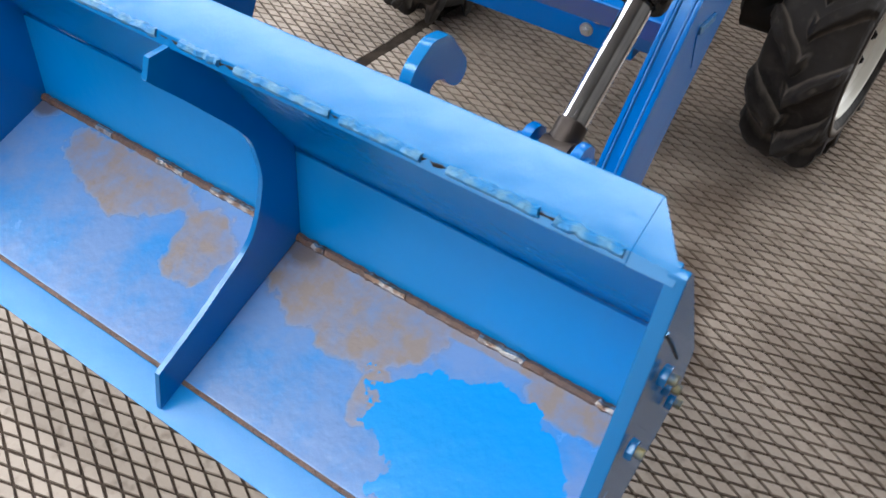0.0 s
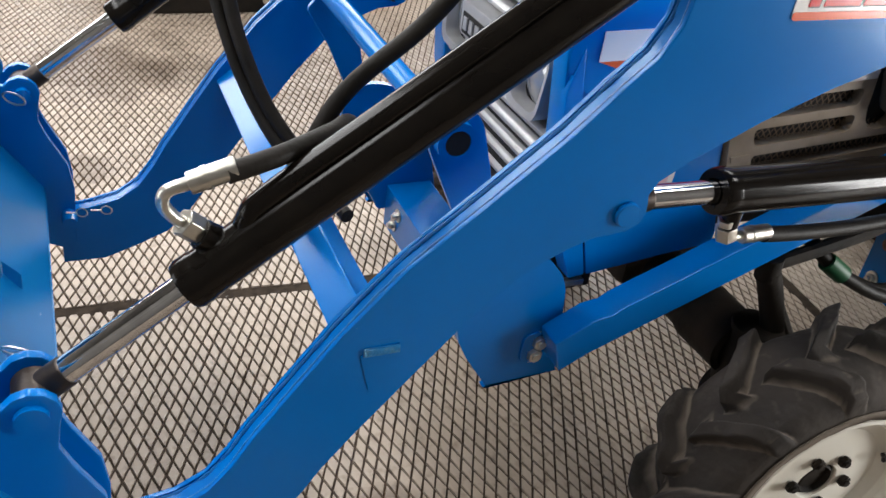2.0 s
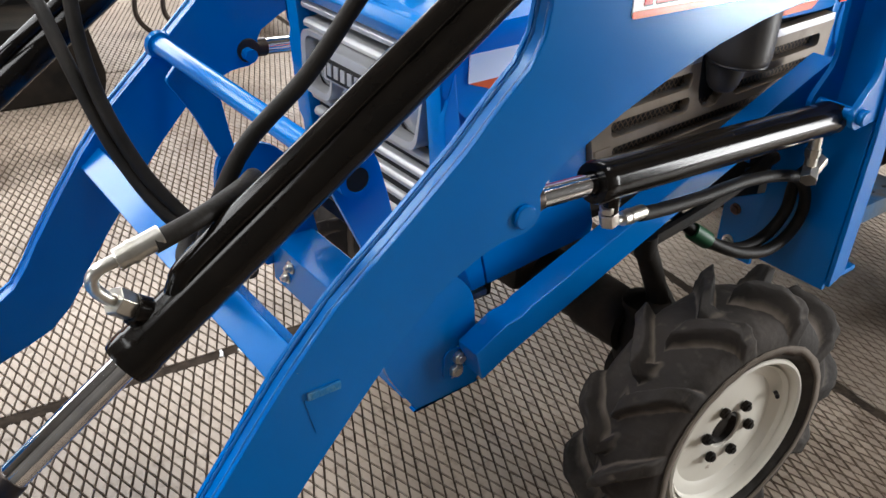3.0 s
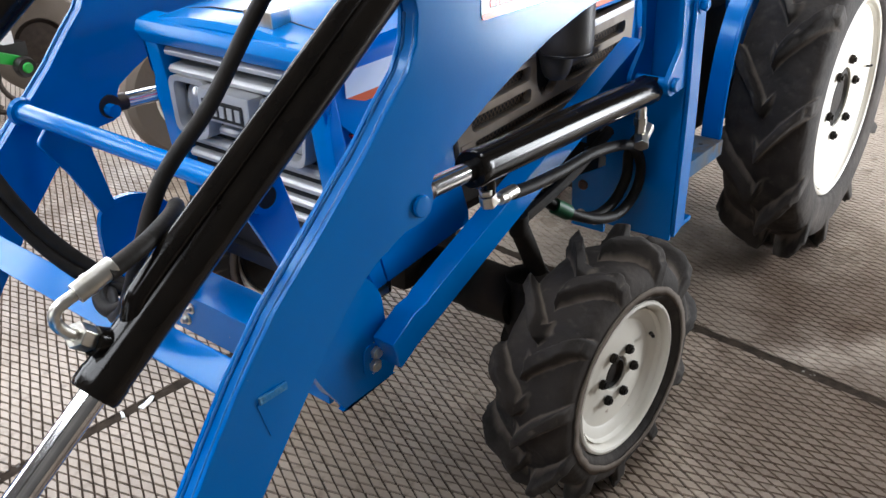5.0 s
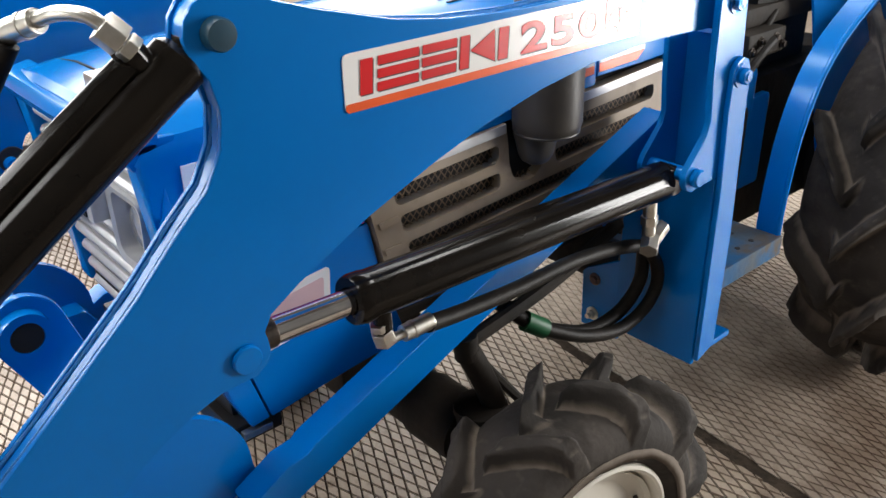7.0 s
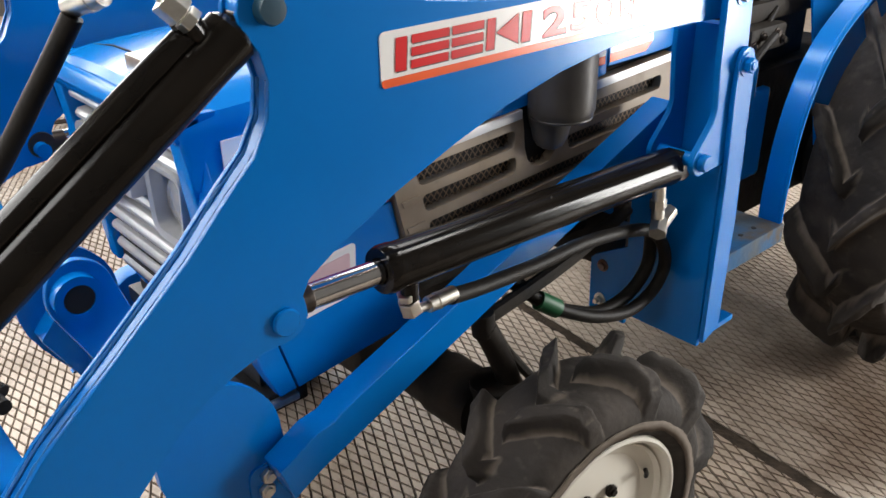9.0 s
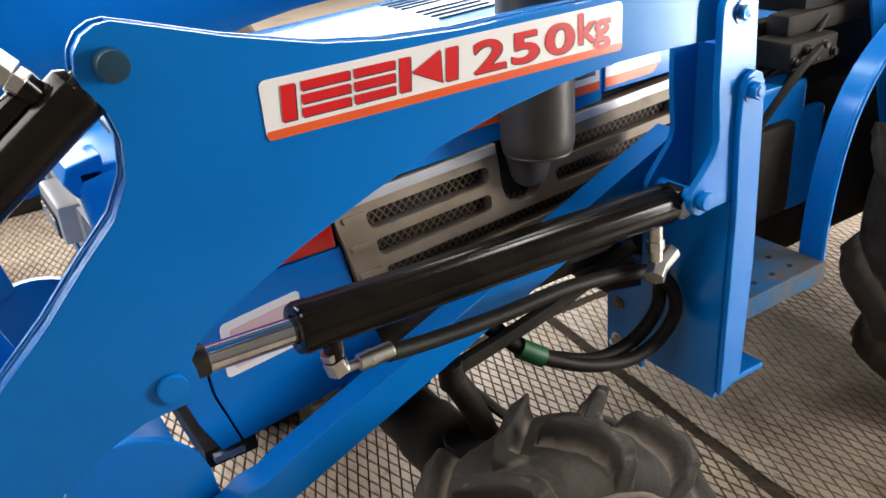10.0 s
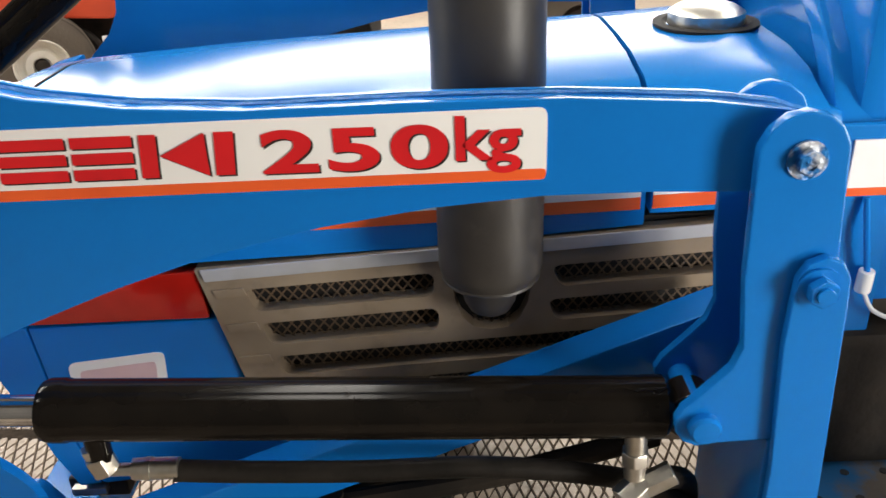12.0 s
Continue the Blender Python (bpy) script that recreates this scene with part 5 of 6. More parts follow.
        nut((2.344, f(0.311), 0.782), (2.345, f(0.310), 0.764), 0.0165, bm)
        nut((2.330, f(0.296), 0.718), (2.358, f(0.312), 0.733), 0.0185, bm)
        nut((2.356, f(0.307), 0.730), (2.390, f(0.310), 0.748), 0.0155, bm)
        part("hose_fitting", bm, STEEL, lift, "bright zinc elbow fitting")
        # support bracket between mast and chassis behind the loop
        bm = prism([(f(0.458), 0.385), (f(0.560), 0.385), (f(0.563), 0.520), (f(0.552), 0.532), (f(0.457), 0.585)], 2.478, 2.489, 0.002, axis="x")
        box(2.488, 2.57, *y(0.50, 0.56), 0.43, 0.50, 0.004, bm)
        cb = part("chassis_bracket", bm, BLUE, ld, "dark blue bracket between mast and chassis")
        for by, bz in ((0.528, 0.423), (0.488, 0.418)):
            part("bracket_bolt", hexbolt((2.478, f(by), bz), (-1, 0, 0), 0.011, 0.009, shank=0.012), STEEL, cb, "zinc bolt")
        part("bracket_bolt", hexbolt((2.478, f(0.527), 0.512), (-1, 0, 0), 0.010, 0.006), RUST, cb, "rusty bolt")
        # tilt cylinder from the bucket to the arm's top
        tilt_ram = ram("tilt_cylinder", (0.772, f(0.331), 0.688), (1.530, f(0.316), 1.236), 0.235, 0.0310, 0.0175, ld, "black tilt cylinder with a chrome rod")
        foot, head = Vector((0.772, f(0.331), 0.688)), Vector((1.530, f(0.316), 1.236))
        ax = (head - foot).normalized()
        up = Vector((-ax.z, 0, ax.x))
        ps = [foot + ax * k + up * h for k, h in ((0.305, 0.010), (0.325, 0.026), (0.36, 0.0345), (0.55, 0.0345), (0.84, 0.0345), (0.872, 0.030), (0.885, 0.016))]
        part("feed_pipe", tube(ps, 0.0150, 16, steps=5), BLACK, tilt_ram, "black pipe welded along the cylinder")
        bm = cyl((1.005, f(0.335), 0.852), (0.966, f(0.335), 0.880), 0.0185, segs=18, bevel=0.002)
        part("port", bm, BLACK, tilt_ram, "black hose port")
        union([(0.957, f(0.338), 0.889), (0.940, f(0.335), 0.905), (0.929, f(0.332), 0.925), (0.934, f(0.328), 0.943), (0.960, f(0.326), 0.952)], 0.0105, tilt_ram)
        if s > 0:
            low = [(0.995, 1.205, 0.962), (1.035, 1.14, 1.04), (1.07, 1.03, 1.07), (1.085, 0.93, 0.98), (1.115, 0.85, 0.85), (1.165, 0.775, 0.745), (1.22, 0.70, 0.70), (1.24, 0.62, 0.69)]
            high = [(1.372, 1.126, 1.245), (1.24, 1.06, 1.25), (1.13, 0.98, 1.15), (1.105, 0.90, 0.985), (1.14, 0.82, 0.83), (1.205, 0.745, 0.725), (1.25, 0.66, 0.69)]
            part("tilt_hose", tube(low, 0.0118, 14), HOSE, tilt_ram, "black hose from the cylinder's port")
            part("tilt_hose", tube(high, 0.0118, 14), HOSE, tilt_ram, "long black hose down to the cross bar")
        else:
            part("tilt_hose", tube([(0.995, f(0.32), 0.962), (1.06, f(0.335), 0.972), (1.13, f(0.385), 0.968), (1.167, f(0.43), 0.955), (1.180, f(0.47), 0.90), (1.15, f(0.53), 0.80), (1.13, f(0.60), 0.745), (1.15, f(0.68), 0.73), (1.20, f(0.74), 0.74)], 0.0118, 14), HOSE, tilt_ram, "black hose from the cylinder's port")
        bm = cyl((1.478, f(0.320), 1.205), (1.452, f(0.312), 1.243), 0.016, segs=18)
        part("port", bm, BLACK, tilt_ram, "black hose port at the cylinder's head")
        union([(1.440, f(0.306), 1.258), (1.425, f(0.312), 1.275), (1.405, f(0.335), 1.278), (1.392, f(0.365), 1.268)], 0.0105, tilt_ram)
        if s < 0:
            part("tilt_hose", tube([(1.372, f(0.40), 1.245), (1.33, f(0.43), 1.17), (1.26, f(0.45), 1.07), (1.17, f(0.46), 0.985), (1.12, f(0.47), 0.885), (1.11, f(0.52), 0.79), (1.13, f(0.60), 0.735), (1.18, f(0.70), 0.72)], 0.0118, 14), HOSE, tilt_ram, "long black hose down to the cross bar")
    for cx, cz in ((0.845, 0.44), (0.892, 0.44)):
        bm = lathe([(0.0105, -0.0016), (0.012, 0.0), (0.0105, 0.0016), (0.009, 0.0)], (cx, 1.118, cz), (0.2, 1, 0.1), 20, closed=True)
        cyl((cx - 0.030, 1.121, cz + 0.002), (cx - 0.010, 1.119, cz), 0.0018, segs=8, bm=bm)
        part("cotter_clip", bm, STEEL, ld, "small wire cotter clip")
    part("hose_tie", tube([(1.196, 0.735, 0.70), (1.20, 0.75, 0.73), (1.215, 0.765, 0.72)], 0.012, 10), GREENPLASTIC, ld, "green tape round the hoses")
    part("pipe_bore", cyl((1.322, 0.4288, 0.914), (1.322, 0.4297, 0.914), 0.0185, segs=24), VOID, ld, "dark disc for the shade in the cross pipe")
    part("cross_pipe", cyl((1.322, 0.43, 0.914), (1.322, mirrored(0.345), 0.914), 0.019, segs=24), BLUE, ld, "blue cross pipe between the brackets")
    m = Matrix.Translation((1.182, YC, 0.672)) @ Matrix.Rotation(radians(-40), 4, "Y")
    part("cross_bar", box(-0.028, 0.028, -(YC - 0.346), YC - 0.346, -0.045, 0.045, 0.004, None, m), BLUE, ld, "blue box section bar between the arms")
    fb = part("front_beam", box(1.468, 1.572, 0.505, mirrored(0.505), 0.395, 0.495, 0.004), BLUE, ld, "blue cross beam in front of the nose")
    for yy in (0.59, 0.937):
        bm = hexbolt((1.468, yy, 0.465), (-1, 0, 0), 0.010, 0.008, shank=0.008)
        hexbolt((1.468, yy + 0.02, 0.43), (-1, 0, 0), 0.010, 0.008, bm=bm, shank=0.008)
        part("beam_bolt", bm, STEEL, fb, "pair of zinc bolts")
    return ld


LOADER = front_loader()


# ---- bucket ----
def bucket():
    bk = thing("bucket", "worn light blue loader bucket with bare patches inside", "bucket", (0.6, 0.75, 0))
    ya, yb, yd = 0.112, 1.385, 0.737
    # floor with a separate cutting edge, back, overhang and top flange
    def sheet(name, a, b, t, mat, label, y0=ya, y1=yb, parent=bk, bevel=0.002):
        a, b = Vector(a), Vector(b)
        n = Vector((b.y - a.y, -(b.x - a.x))).normalized() * t
        return part(name, prism([tuple(a), tuple(b), tuple(b + n), tuple(a + n)], y0, y1, bevel), mat, parent, label)
    part("edge_seam", prism([(0.449, 0.2555), (0.467, 0.2615), (0.467, 0.2585), (0.449, 0.2525)], ya + 0.004, yb - 0.004, 0), RUST, bk, "dark rusty seam behind the cutting edge")
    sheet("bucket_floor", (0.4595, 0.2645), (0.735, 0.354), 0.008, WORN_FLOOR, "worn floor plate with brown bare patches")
    sheet("cutting_edge", (0.398, 0.240), (0.454, 0.2590), 0.013, BUCKET_IN, "light blue cutting edge strip", ya - 0.002, yb + 0.002)
    sheet("bucket_back", (0.733, 0.350), (0.7445, 0.522), 0.007, BUCKET_IN, "blue back plate")
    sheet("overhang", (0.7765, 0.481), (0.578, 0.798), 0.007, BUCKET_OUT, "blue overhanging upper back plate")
    bm = prism([(0.566, 0.786), (0.572, 0.799), (0.634, 0.820), (0.638, 0.808), (0.586, 0.790)], ya + 0.045, yb - 0.045, 0.002)
    fl = part("top_flange", bm, BUCKET_OUT, bk, "light blue top flange with a scuffed edge")
    for y0, y1, yy in ((ya, ya + 0.045, 0), (yb - 0.045, yb, 1)):
        bm = bmesh.new()
        near, far = (y1, y0) if yy == 0 else (y0, y1)
        ring_n = [bm.verts.new((x, near, z)) for x, z in ((0.566, 0.786), (0.572, 0.799), (0.634, 0.820), (0.638, 0.808), (0.586, 0.790))]
        ring_f = [bm.verts.new((x, far, z)) for x, z in ((0.566, 0.786), (0.571, 0.797), (0.575, 0.798), (0.578, 0.791), (0.572, 0.785))]
        for k in range(5):
            bm.faces.new((ring_n[k], ring_n[(k + 1) % 5], ring_f[(k + 1) % 5], ring_f[k]))
        bm.faces.new(ring_n)
        bm.faces.new(ring_f[::-1])
        part("flange_end", bm, BUCKET_OUT, fl, "bevelled end of the flange")
    line = [Vector((0.571 + 0.003 * noise.noise(Vector((0, k * 0.9, 0))), ya + 0.05 + k * (yb - ya - 0.1) / 150, 0.795 + 0.0025 * noise.noise(Vector((3, k * 0.7, 1))))) for k in range(151)]
    part("weld_gap", tube([p + Vector((0.0015, 0, -0.001)) for p in line], 0.0032, 5, raw=True), VOID, fl, "dark gap between the stitch welds")
    for a, b in ((0, 9), (11, 24), (28, 41), (43, 60), (63, 71), (76, 97), (99, 118), (123, 134), (137, 150)):
        part("weld_bead", tube(line[a:b + 1], 0.0058, 6, raw=True), WELD_WORN, fl, "lumpy scuffed weld along the flange")
    line = [Vector((0.727 + 0.003 * noise.noise(Vector((k * 0.8, 0, 4))), ya + 0.01 + k * (yb - ya - 0.02) / 150, 0.356 + 0.003 * noise.noise(Vector((3, k * 0.7, 9))))) for k in range(151)]
    part("corner_weld", tube(line, 0.0075, 6, raw=True), RUST, bk, "rusty weld in the bucket's corner")
    for a, b in ((3, 8), (22, 31), (47, 56), (66, 69), (78, 96), (104, 112), (126, 131)):
        part("bare_weld", tube([p + Vector((-0.003, 0, 0.003)) for p in line[a:b + 1]], 0.0062, 6, raw=True), WELD_BARE, bk, "bright bare weld in the corner")
    for y0, y1, s in ((ya, ya + 0.009, -1), (yb - 0.009, yb, 1)):
        o0, o1 = (y0 - 0.009, y1) if s < 0 else (y0, y1 + 0.009)
        side = [(0.404, 0.246), (0.735, 0.340), (0.772, 0.352), (0.7845, 0.480), (0.594, 0.785), (0.580, 0.799), (0.570, 0.797), (0.553, 0.722), (0.528, 0.630), (0.466, 0.42)]
        sp = part("side_plate", prism(side, o0, o1, 0.002), BUCKET_OUT, bk, "smooth side plate of the bucket in shaded blue")
        yy = o0 if s < 0 else o1
        seam = smooth_line([(0.556, yy, 0.736), (0.588, yy, 0.696), (0.630, yy, 0.637), (0.670, yy, 0.582)], steps=6)
        part("side_seam", tube([p + Vector((0.0012 * noise.noise(p * 60), 0, 0.0012 * noise.noise(p * 45))) for p in seam], 0.0013, 5, raw=True), VOID, sp, "short dark seam of the side plate")
        part("seam_bead", tube([p + Vector((0.003, 0, 0.003)) for p in seam], 0.0022, 6, raw=True), BUCKET_OUT, sp, "painted bead beside the seam")
        for q in ((0.584, 0.653), (0.632, 0.581), (0.688, 0.488), (0.545, 0.57), (0.49, 0.42)):
            bolt = part("cutter_bolt", hexbolt((q[0], yy, q[1]), (0, s, 0), 0.0125, 0.009, washer=False), BUCKET_OUT, sp, "painted bolt")
            part("bolt_tip", cyl((q[0], yy + s * 0.010, q[1]), (q[0], yy + s * 0.021, q[1]), 0.0062, segs=14, bevel=0.001), WORN_TIP, bolt, "worn yellowish thread end")
    rib = smooth_line([(0.527, 0.764), (0.530, 0.758), (0.565, 0.718), (0.600, 0.676), (0.655, 0.605), (0.670, 0.555), (0.669, 0.500), (0.632, 0.424), (0.555, 0.378), (0.49, 0.346), (0.423, 0.318)], steps=5)
    poly = [(0.572, 0.797), (0.566, 0.788), (0.537, 0.788)] + [(p.x, p.y) for p in rib] + [(0.408, 0.249), (0.733, 0.356), (0.747, 0.575)]
    part("rib", prism(poly, yd - 0.004, yd + 0.005, 0.0015), BUCKET_OUT, bk, "stiffening rib in shaded blue with a curved edge")
    # hitch on the back: hook, lugs, pins
    for hy in (0.455, mirrored(0.455)):
        hook = rounded([(0.645, 0.70), (0.640, 0.812), (0.652, 0.829), (0.684, 0.845), (0.716, 0.839), (0.753, 0.788), (0.751, 0.770), (0.736, 0.762), (0.722, 0.768), (0.704, 0.788), (0.690, 0.793), (0.679, 0.788), (0.676, 0.765), (0.682, 0.75), (0.672, 0.72), (0.69, 0.67)], 0.009)
        part("hook", prism(hook, hy - 0.008, hy + 0.008, 0.003), BUCKET_OUT, bk, "blue hook plate on the bucket's back")
    for s in (-1, 1):
        f = (lambda y: y) if s < 0 else mirrored
        y = lambda a, b: sorted((f(a), f(b)))
        for a, b in ((0.291, 0.305), (0.357, 0.371)):
            lug = [(0.606, 0.765), (0.636, 0.804), (0.655, 0.800), (0.713, 0.722)] + [(0.768 + 0.033 * math.cos(radians(k)), 0.689 + 0.033 * math.sin(radians(k))) for k in (150, 120, 90, 60, 30, 0, -30)] + [(0.790, 0.632), (0.802, 0.596), (0.832, 0.530), (0.838, 0.475), (0.828, 0.345), (0.80, 0.335), (0.75, 0.36), (0.7585, 0.515)]
            part("hitch_plate", prism(lug, *y(a, b), 0.003), BLUE, bk, "blue hitch plate with rounded eye")
        bm = cyl((0.770, f(0.284), 0.688), (0.770, f(0.384), 0.688), 0.015, segs=20)
        lathe([(0.019, 0.0), (0.019, 0.008), (0, 0.009)], (0.768, f(0.291), 0.688), (0, -1 if s < 0 else 1, 0), 24, bm)
        part("hitch_pin", bm, BLUE, bk, "blue pin through the rod eye")
        bm = lathe([(0.0195, -0.002), (0.0215, 0.0), (0.0195, 0.002), (0.0175, 0.0)], (0.757, f(0.400), 0.694), (0.3, 0.6, 0.4), 24, closed=True)
        part("lynch_ring", bm, STEEL, bk, "wire ring of the lynch pin")
        bm = cyl((0.82, f(0.28), 0.415), (0.82, f(0.41), 0.415), 0.015, segs=20)
        part("hitch_pin", bm, BLUE, bk, "lower blue hitch pin")
    part("hitch_plate_back", prism([(0.752, 0.37), (0.766, 0.37), (0.784, 0.475), (0.770, 0.475)], 0.30, mirrored(0.30), 0.002), BUCKET_OUT, bk, "wide blue plate behind the bucket")
    return bk


BUCKET = bucket()


# ---- machines in the background ----
def background_machines():
    gm = thing("green_implement", "bright green farm implement with a black body", "implement", (1.8, 4.2, 0))
    part("link_arm", prism(rounded([(2.44, 0.36), (2.50, 0.33), (2.74, 0.245), (2.76, 0.285), (2.70, 0.32), (2.46, 0.415)], 0.015), 4.17, 4.23, 0.008), GREEN, gm, "bright green lower link arm")
    part("upright", prism([(2.33, 0.36), (2.42, 0.36), (2.40, 0.80), (2.34, 0.80)], 4.18, 4.25, 0.008), GREEN, gm, "bright green upright")
    bm = lathe([(0.02, -0.03), (0.05, -0.035), (0.060, 0.0), (0.05, 0.035), (0.02, 0.03)], (2.69, 4.13, 0.268), (0, 1, 0), 32, closed=True)
    part("roller", bm, BLACK_MATT, gm, "small black roller")
    part("roller_cap", lathe([(0.03, 0), (0.024, 0.012), (0, 0.014)], (2.69, 4.095, 0.268), (0, -1, 0), 24), GREEN, gm, "green roller cap")
    for k in range(3):
        x = 2.30 + 0.16 * k
        part("tine", tube([(x, 4.28, 0.34), (x - 0.03, 4.25, 0.16), (x + 0.05, 4.22, 0.05), (x + 0.18, 4.22, 0.02), (x + 0.26, 4.24, 0.06)], 0.014, 8), DARK_STEEL, gm, "rusty curved tine")
    part("tine_bar", box(1.7, 2.78, 4.24, 4.32, 0.30, 0.38, 0.008), BLACK_MATT, gm, "black bar that carries the tines")
    part("black_body", prism(rounded([(1.05, 0.0), (1.75, 0.0), (1.80, 0.40), (1.72, 0.74), (1.10, 0.74), (1.0, 0.40)], 0.06), 3.92, 4.5, 0.02), CAST, gm, "dull black body of the implement")
    part("skid", prism(rounded([(1.15, 0.0), (1.84, 0.0), (1.86, 0.10), (1.80, 0.36), (1.15, 0.36)], 0.03), 3.50, 3.93, 0.015), CAST, gm, "black skid foot of the implement")
    part("skid_bolt", hexbolt((1.78, 3.50, 0.06), (0, -1, 0), 0.016, 0.012), STEEL, gm, "bright bolt on the skid")
    part("top_rail", box(0.95, 1.75, 3.90, 3.96, 0.80, 0.85, 0.006), GREEN, gm, "green upper rail")
    part("side_rail", box(0.95, 1.60, 3.86, 3.915, 0.585, 0.655, 0.006), GREEN, gm, "green lower rail")
    part("rail_edge", box(0.95, 1.60, 3.857, 3.914, 0.660, 0.668, 0), WHITE, gm, "white rail edge")
    for x in (0.97, 1.18, 1.39, 1.60):
        part("rail_post", box(x, x + 0.03, 3.90, 3.95, 0.655, 0.80, 0.003), GREEN, gm, "green rail post")
    part("red_cover", box(2.55, 2.95, 4.3, 4.8, 0.60, 0.80, 0.02), REDORANGE, gm, "red cover sheet")
    part("white_bracket", box(2.63, 2.69, 4.18, 4.22, 0.39, 0.46, 0.004), WHITE, gm, "small white bracket")
    bm = lathe([(0.15, -0.08), (0.24, -0.10), (0.29, -0.08), (0.30, 0.0), (0.29, 0.08), (0.24, 0.10), (0.15, 0.08)], (2.98, 4.5, 0.30), (0.3, 1, 0), 40, closed=True)
    ty = part("tyre", bm, RUBBER, gm, "black implement tyre")
    part("rim", lathe([(0.155, 0.07), (0.145, 0.085), (0.12, 0.05), (0.05, 0.05), (0.0, 0.06)], (2.98, 4.5, 0.30), (-0.3, -1, 0), 36), DARK_STEEL, ty, "dark steel rim")
    pw = thing("parked_wheel", "black farm tyre with a white rim standing behind the tractor", "wheel", (2.815, 2.79, 0))
    prof = [(0.165, -0.07), (0.21, -0.085), (0.28, -0.088), (0.312, -0.06), (0.32, 0.0), (0.312, 0.06), (0.28, 0.088), (0.21, 0.085), (0.165, 0.07)]
    ty = part("tyre", lathe(prof, (2.815, 2.79, 0.32), (-0.35, -0.94, 0), 48, closed=True), RUBBER, pw, "black rubber tyre")
    part("rim", lathe([(0.185, 0.075), (0.178, 0.085), (0.165, 0.06), (0.14, 0.03), (0.05, 0.04), (0.0, 0.045)], (2.815, 2.79, 0.32), (-0.35, -0.94, 0), 40), RIM, pw, "white painted rim")
    om = thing("orange_machine", "orange red farm machine with ribbed tyres", "machine", (-0.2, 4.5, 0))
    part("body", prism(rounded([(-1.2, 0.56), (0.34, 0.50), (0.46, 0.60), (0.40, 0.98), (-1.2, 1.02)], 0.04), 4.28, 5.0, 0.02), REDORANGE, om, "orange red machine body")
    part("frame", box(-1.0, 0.30, 4.42, 4.9, 0.24, 0.52, 0.02), CAST, om, "black machine underside")
    part("linkage", tube([(0.02, 4.36, 0.48), (0.16, 4.34, 0.40), (0.24, 4.33, 0.30), (0.34, 4.34, 0.24)], 0.025, 10), CAST, om, "black linkage")
    part("white_tag", box(0.25, 0.31, 4.28, 4.30, 0.36, 0.41, 0.003), WHITE, om, "small white tag")
    axis = Vector((0.45, -0.89, 0.0))
    for cx, cy in ((-0.08, 4.20), (-0.85, 4.20)):
        prof = [(0.135, -0.075), (0.17, -0.085), (0.235, -0.088), (0.272, -0.072)]
        for k in range(4):
            u = -0.06 + 0.035 * k
            prof += [(0.288, u - 0.010), (0.290, u + 0.012), (0.280, u + 0.016)]
        prof += [(0.272, 0.072), (0.235, 0.088), (0.17, 0.085), (0.135, 0.075)]
        ty = part("tyre", lathe(prof, (cx, cy, 0.288), axis, 48, closed=True), RUBBER, om, "ribbed black tyre")
        part("rim", lathe([(0.150, 0.082), (0.146, 0.090), (0.137, 0.086), (0.128, 0.055), (0.10, 0.045), (0.085, 0.062), (0.05, 0.066), (0.045, 0.05), (0.0, 0.05)], (cx, cy, 0.288), axis, 40), RIM, ty, "cream steel rim")
        part("hub", lathe([(0.04, 0.05), (0.035, 0.085), (0.02, 0.095), (0.0, 0.096)], (cx, cy, 0.288), axis, 24), CAST, ty, "dark hub")
        part("axle", cyl((cx, cy, 0.288), (cx - 0.14, cy + 0.3, 0.30), 0.035), CAST, om, "black axle stub")
    for x, y, r, turn in ((1.513, 1.317, 0.030, 20), (1.44, 1.325, 0.016, 70), (1.10, 1.345, 0.014, 10)):
        bm = prism(rounded([(-r, -r * 0.3), (r * 0.2, -r * 0.35), (r, -r * 0.1), (r * 0.9, r * 0.25), (-r * 0.2, r * 0.2), (-r * 0.9, r * 0.35)], r * 0.1, 2), 0.001, 0.004, 0, axis="z")
        bmesh.ops.rotate(bm, cent=(0, 0, 0), matrix=Matrix.Rotation(radians(turn), 3, "Z"), verts=bm.verts)
        bmesh.ops.translate(bm, vec=(x, y, 0.0), verts=bm.verts)
        tagged(part("chip", bm, WHITE), "small white chip of debris on the mat seam", "debris", "chips on the floor")


background_machines()


# ---- mats on the floor ----
def clipped(poly, line, keep):
    """The part of poly on one side of a line a*x + b*y + c = 0."""
    a, b, c = line
    out = []
    for i, p in enumerate(poly):
        q = poly[(i + 1) % len(poly)]
        dp, dq = keep * (a * p[0] + b * p[1] + c), keep * (a * q[0] + b * q[1] + c)
        if dp >= 0:
            out.append(p)
        if dp * dq < 0:
            t = dp / (dp - dq)
            out.append((p[0] + (q[0] - p[0]) * t, p[1] + (q[1] - p[1]) * t))
    return out


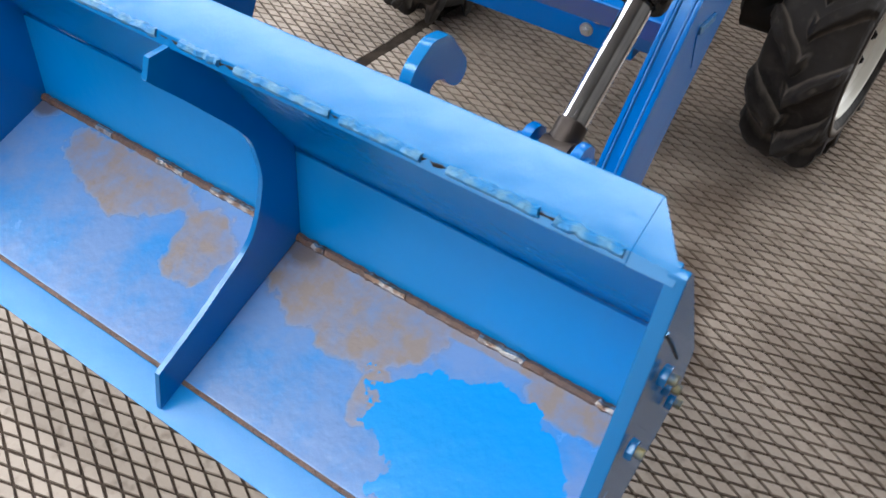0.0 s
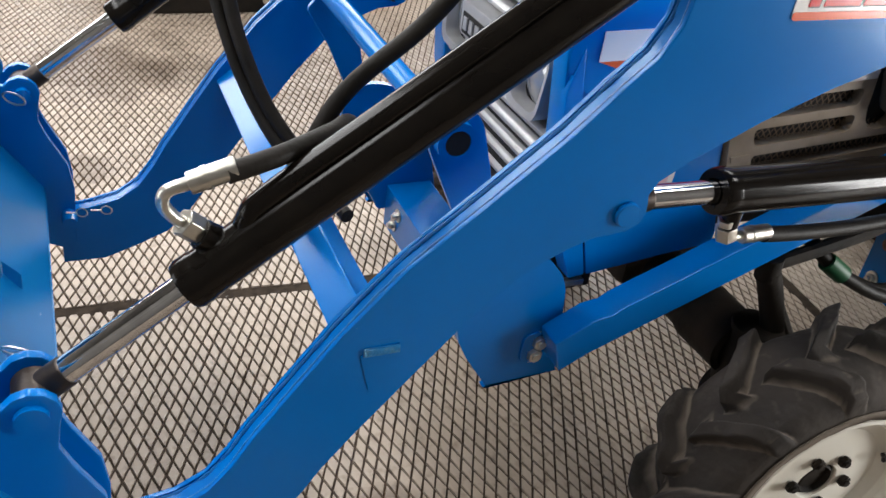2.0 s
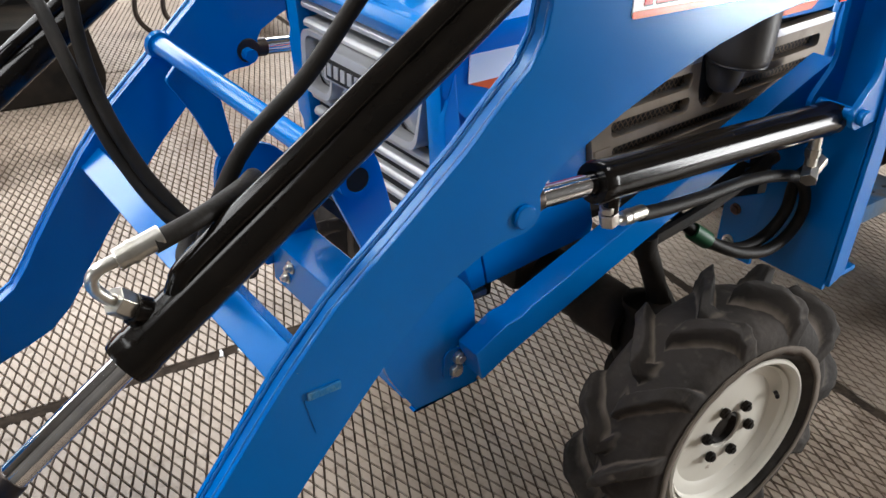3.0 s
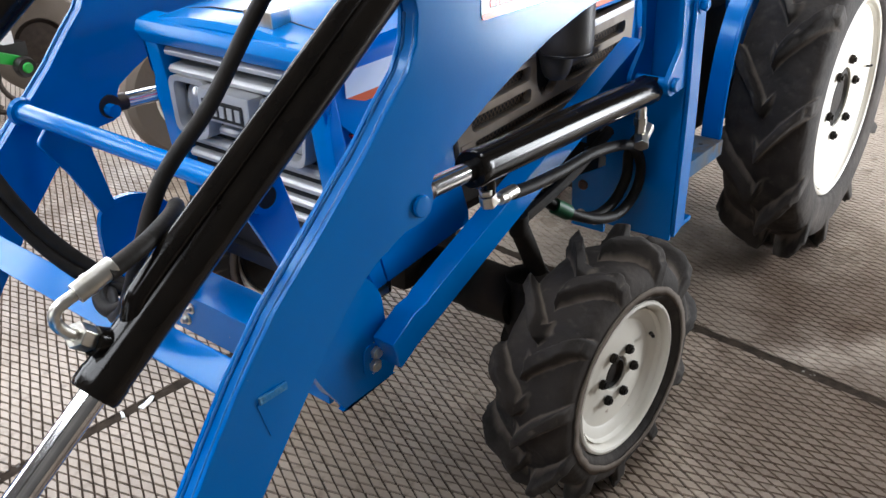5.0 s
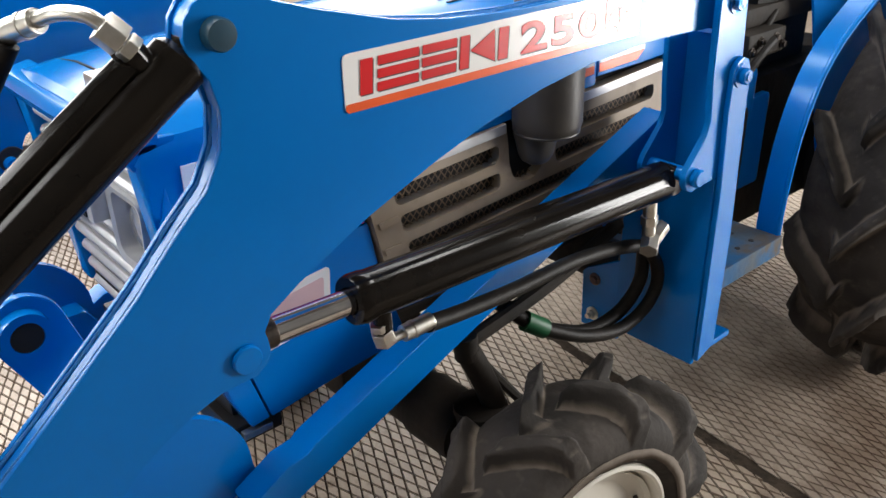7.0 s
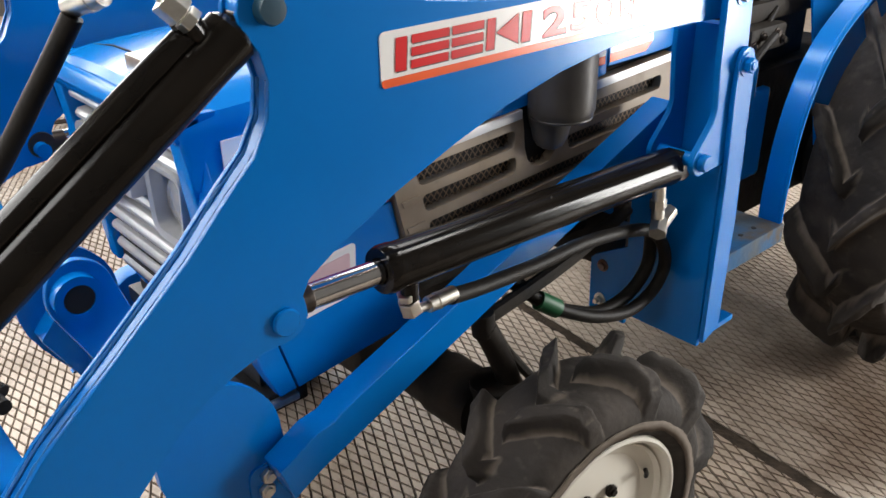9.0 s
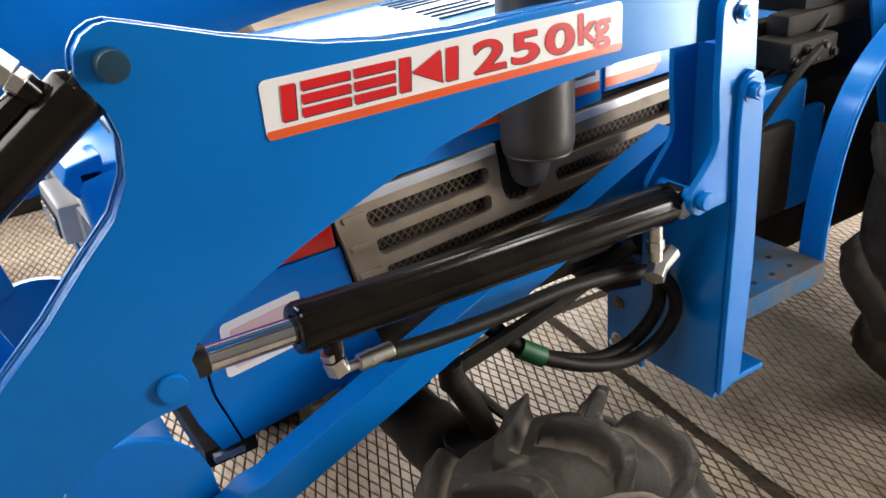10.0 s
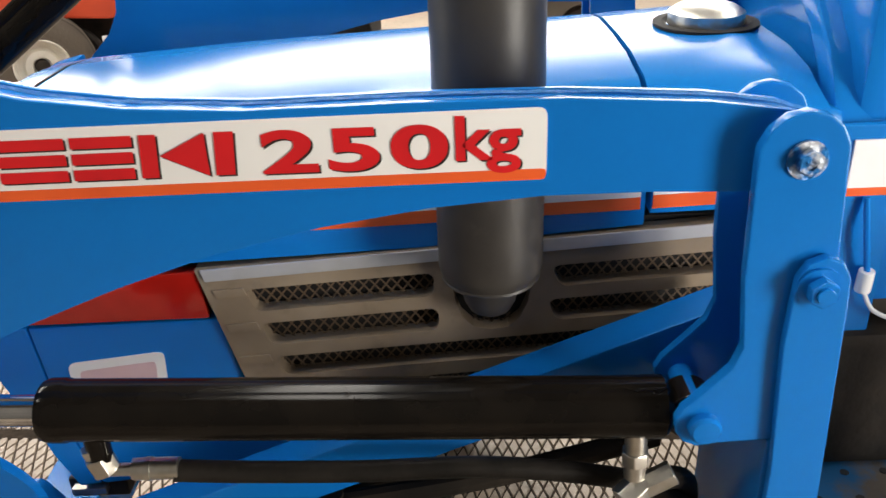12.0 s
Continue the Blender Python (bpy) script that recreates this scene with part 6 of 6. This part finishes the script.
def mats():
    yaw = radians(-5.5)
    ux, uy = Vector((math.cos(yaw), math.sin(yaw))), Vector((-math.sin(yaw), math.cos(yaw)))
    short, long_ = 0.0285, 0.0735
    o = Vector((2.768, 0.30))
    # seams as lines in the plan, with half their width: one across, one along, and their next neighbours
    seams = [((0.056, 1.0, -1.338 - 0.056 * 1.3), 0.019), ((1.0, -0.11, -2.755 + 0.11 * 0.2), 0.020), ((1.0, -0.11, 0.045 + 0.11 * 0.2), 0.012), ((0.056, 1.0, -3.86 - 0.056 * 1.3), 0.012)]
    bm = bmesh.new()
    vs = [bm.verts.new((x, y, -0.0045)) for x, y in ((-5.0, -1.9), (11.0, -1.9), (11.0, 7.9), (-5.0, 7.9))]
    bm.faces.new(vs)
    base = tagged(part("floor", bm, MAT_GROOVE), "brown grey anti-slip mats with diamond pads and dark seams", "floor", kind="structure")
    for (a, b, c), half in seams[:2]:
        foot, run = Vector((-a * c, -b * c)) / (a * a + b * b), Vector((-b, a)).normalized()
        side = Vector((run.y, -run.x))
        vs, fs = [], []
        for k in range(701):
            q = foot + run * (k * 0.015 - 5.2)
            if not (-4.9 < q.x < 10.9 and -1.86 < q.y < 7.8):
                continue
            for e in (-1, 1):
                p = q + side * e * (half * 1.04 + 0.004 * noise.noise(Vector((q.x * 30, q.y * 30, e))))
                vs.append((p.x, p.y, -0.0030 + 0.0008 * noise.noise(Vector((p.x * 50, p.y * 50, 2)))))
            if len(vs) > 2:
                n = len(vs)
                fs.append((n - 4, n - 3, n - 1, n - 2))
        me = bpy.data.meshes.new("seam_dirt")
        me.from_pydata(vs, [], fs)
        me.materials.append(SEAM_DIRT)
        strip = new("seam_dirt", me)
        strip.parent = base
        tagged(strip, "dark dirt packed into the seam")
    pads = []
    rng = random.Random(4)
    for i in range(-150, 200):
        for j in range(-70, 150):
            cu, cv = (i + 0.5 * (j % 2)) * short, j * long_ / 2
            p = o + ux * cu + uy * cv
            if not (-0.8 < p.x < 6.2 and -1.86 < p.y < 5.2):
                continue
            slick = p.x - 0.11 * p.y > 2.755 - 0.11 * 0.2
            r = 0.43 if slick else 0.415
            shape = []
            for du, dv in ((-r, 0), (0, -r), (r, 0), (0, r)):
                w = o + ux * (cu + du * short + rng.uniform(-0.0007, 0.0007)) + uy * (cv + dv * long_ + rng.uniform(-0.0013, 0.0013))
                shape.append((w.x, w.y))
            for (a, b, c), half in seams:
                d = a * p.x + b * p.y + c
                if abs(d) < half + 0.05:
                    ragged = half + 0.006 * noise.noise(Vector((p.x * 9, p.y * 9, 3))) + 0.005 * noise.noise(Vector((p.x * 40, p.y * 40, 7)))
                    keep = 1 if d > 0 else -1
                    shape = clipped(shape, (a, b, c - keep * ragged), keep)
                    if len(shape) < 3:
                        break
            if len(shape) < 3:
                continue
            mx, my = sum(q[0] for q in shape) / len(shape), sum(q[1] for q in shape) / len(shape)
            z = rng.uniform(-0.0006, 0.0006)
            n = len(shape)
            vs = [(x, y, -0.0044) for x, y in shape] + [(mx + (x - mx) * 0.93, my + (y - my) * 0.93, z) for x, y in shape]
            fs = [tuple(range(n, 2 * n))] + [(k, (k + 1) % n, n + (k + 1) % n, n + k) for k in range(n)]
            pads.append(((p.x - 1.5) ** 2 + (p.y - 0.45) ** 2, vs, fs, slick))
    far = bmesh.new()
    for x0, x1, y0, y1 in ((-5.0, -0.79, -1.9, 7.9), (6.19, 11.0, -1.9, 7.9), (-0.79, 6.19, 5.19, 7.9)):
        far.faces.new([far.verts.new((x, y, -0.001)) for x, y in ((x0, y0), (x1, y0), (x1, y1), (x0, y1))])
    part("far_mats", far, MAT_TOP, base, "trodden mats further off")
    cutoff = sorted(q[0] for q in pads)[290]
    rest = {False: ([], []), True: ([], [])}
    for d, vs, fs, slick in pads:
        if d <= cutoff:
            me = bpy.data.meshes.new("mat_pad")
            me.from_pydata(vs, [], fs)
            me.materials.append(MAT_TOP_SLICK if slick else MAT_TOP)
            pad = new("mat_pad", me)
            pad.parent = base
        else:
            rest_v, rest_f = rest[slick]
            q = len(rest_v)
            rest_v += vs
            rest_f += [[k + q for k in f] for f in fs]
    for slick, (rest_v, rest_f) in rest.items():
        me = bpy.data.meshes.new("mat_pads_rest")
        me.from_pydata(rest_v, [], rest_f)
        me.materials.append(MAT_TOP_SLICK if slick else MAT_TOP)
        ob = new("mat_pads_rest", me)
        ob.parent = base
        tagged(ob, "slick trodden diamond pads" if slick else "raised diamond pads of the mats", kind="stuff")


mats()
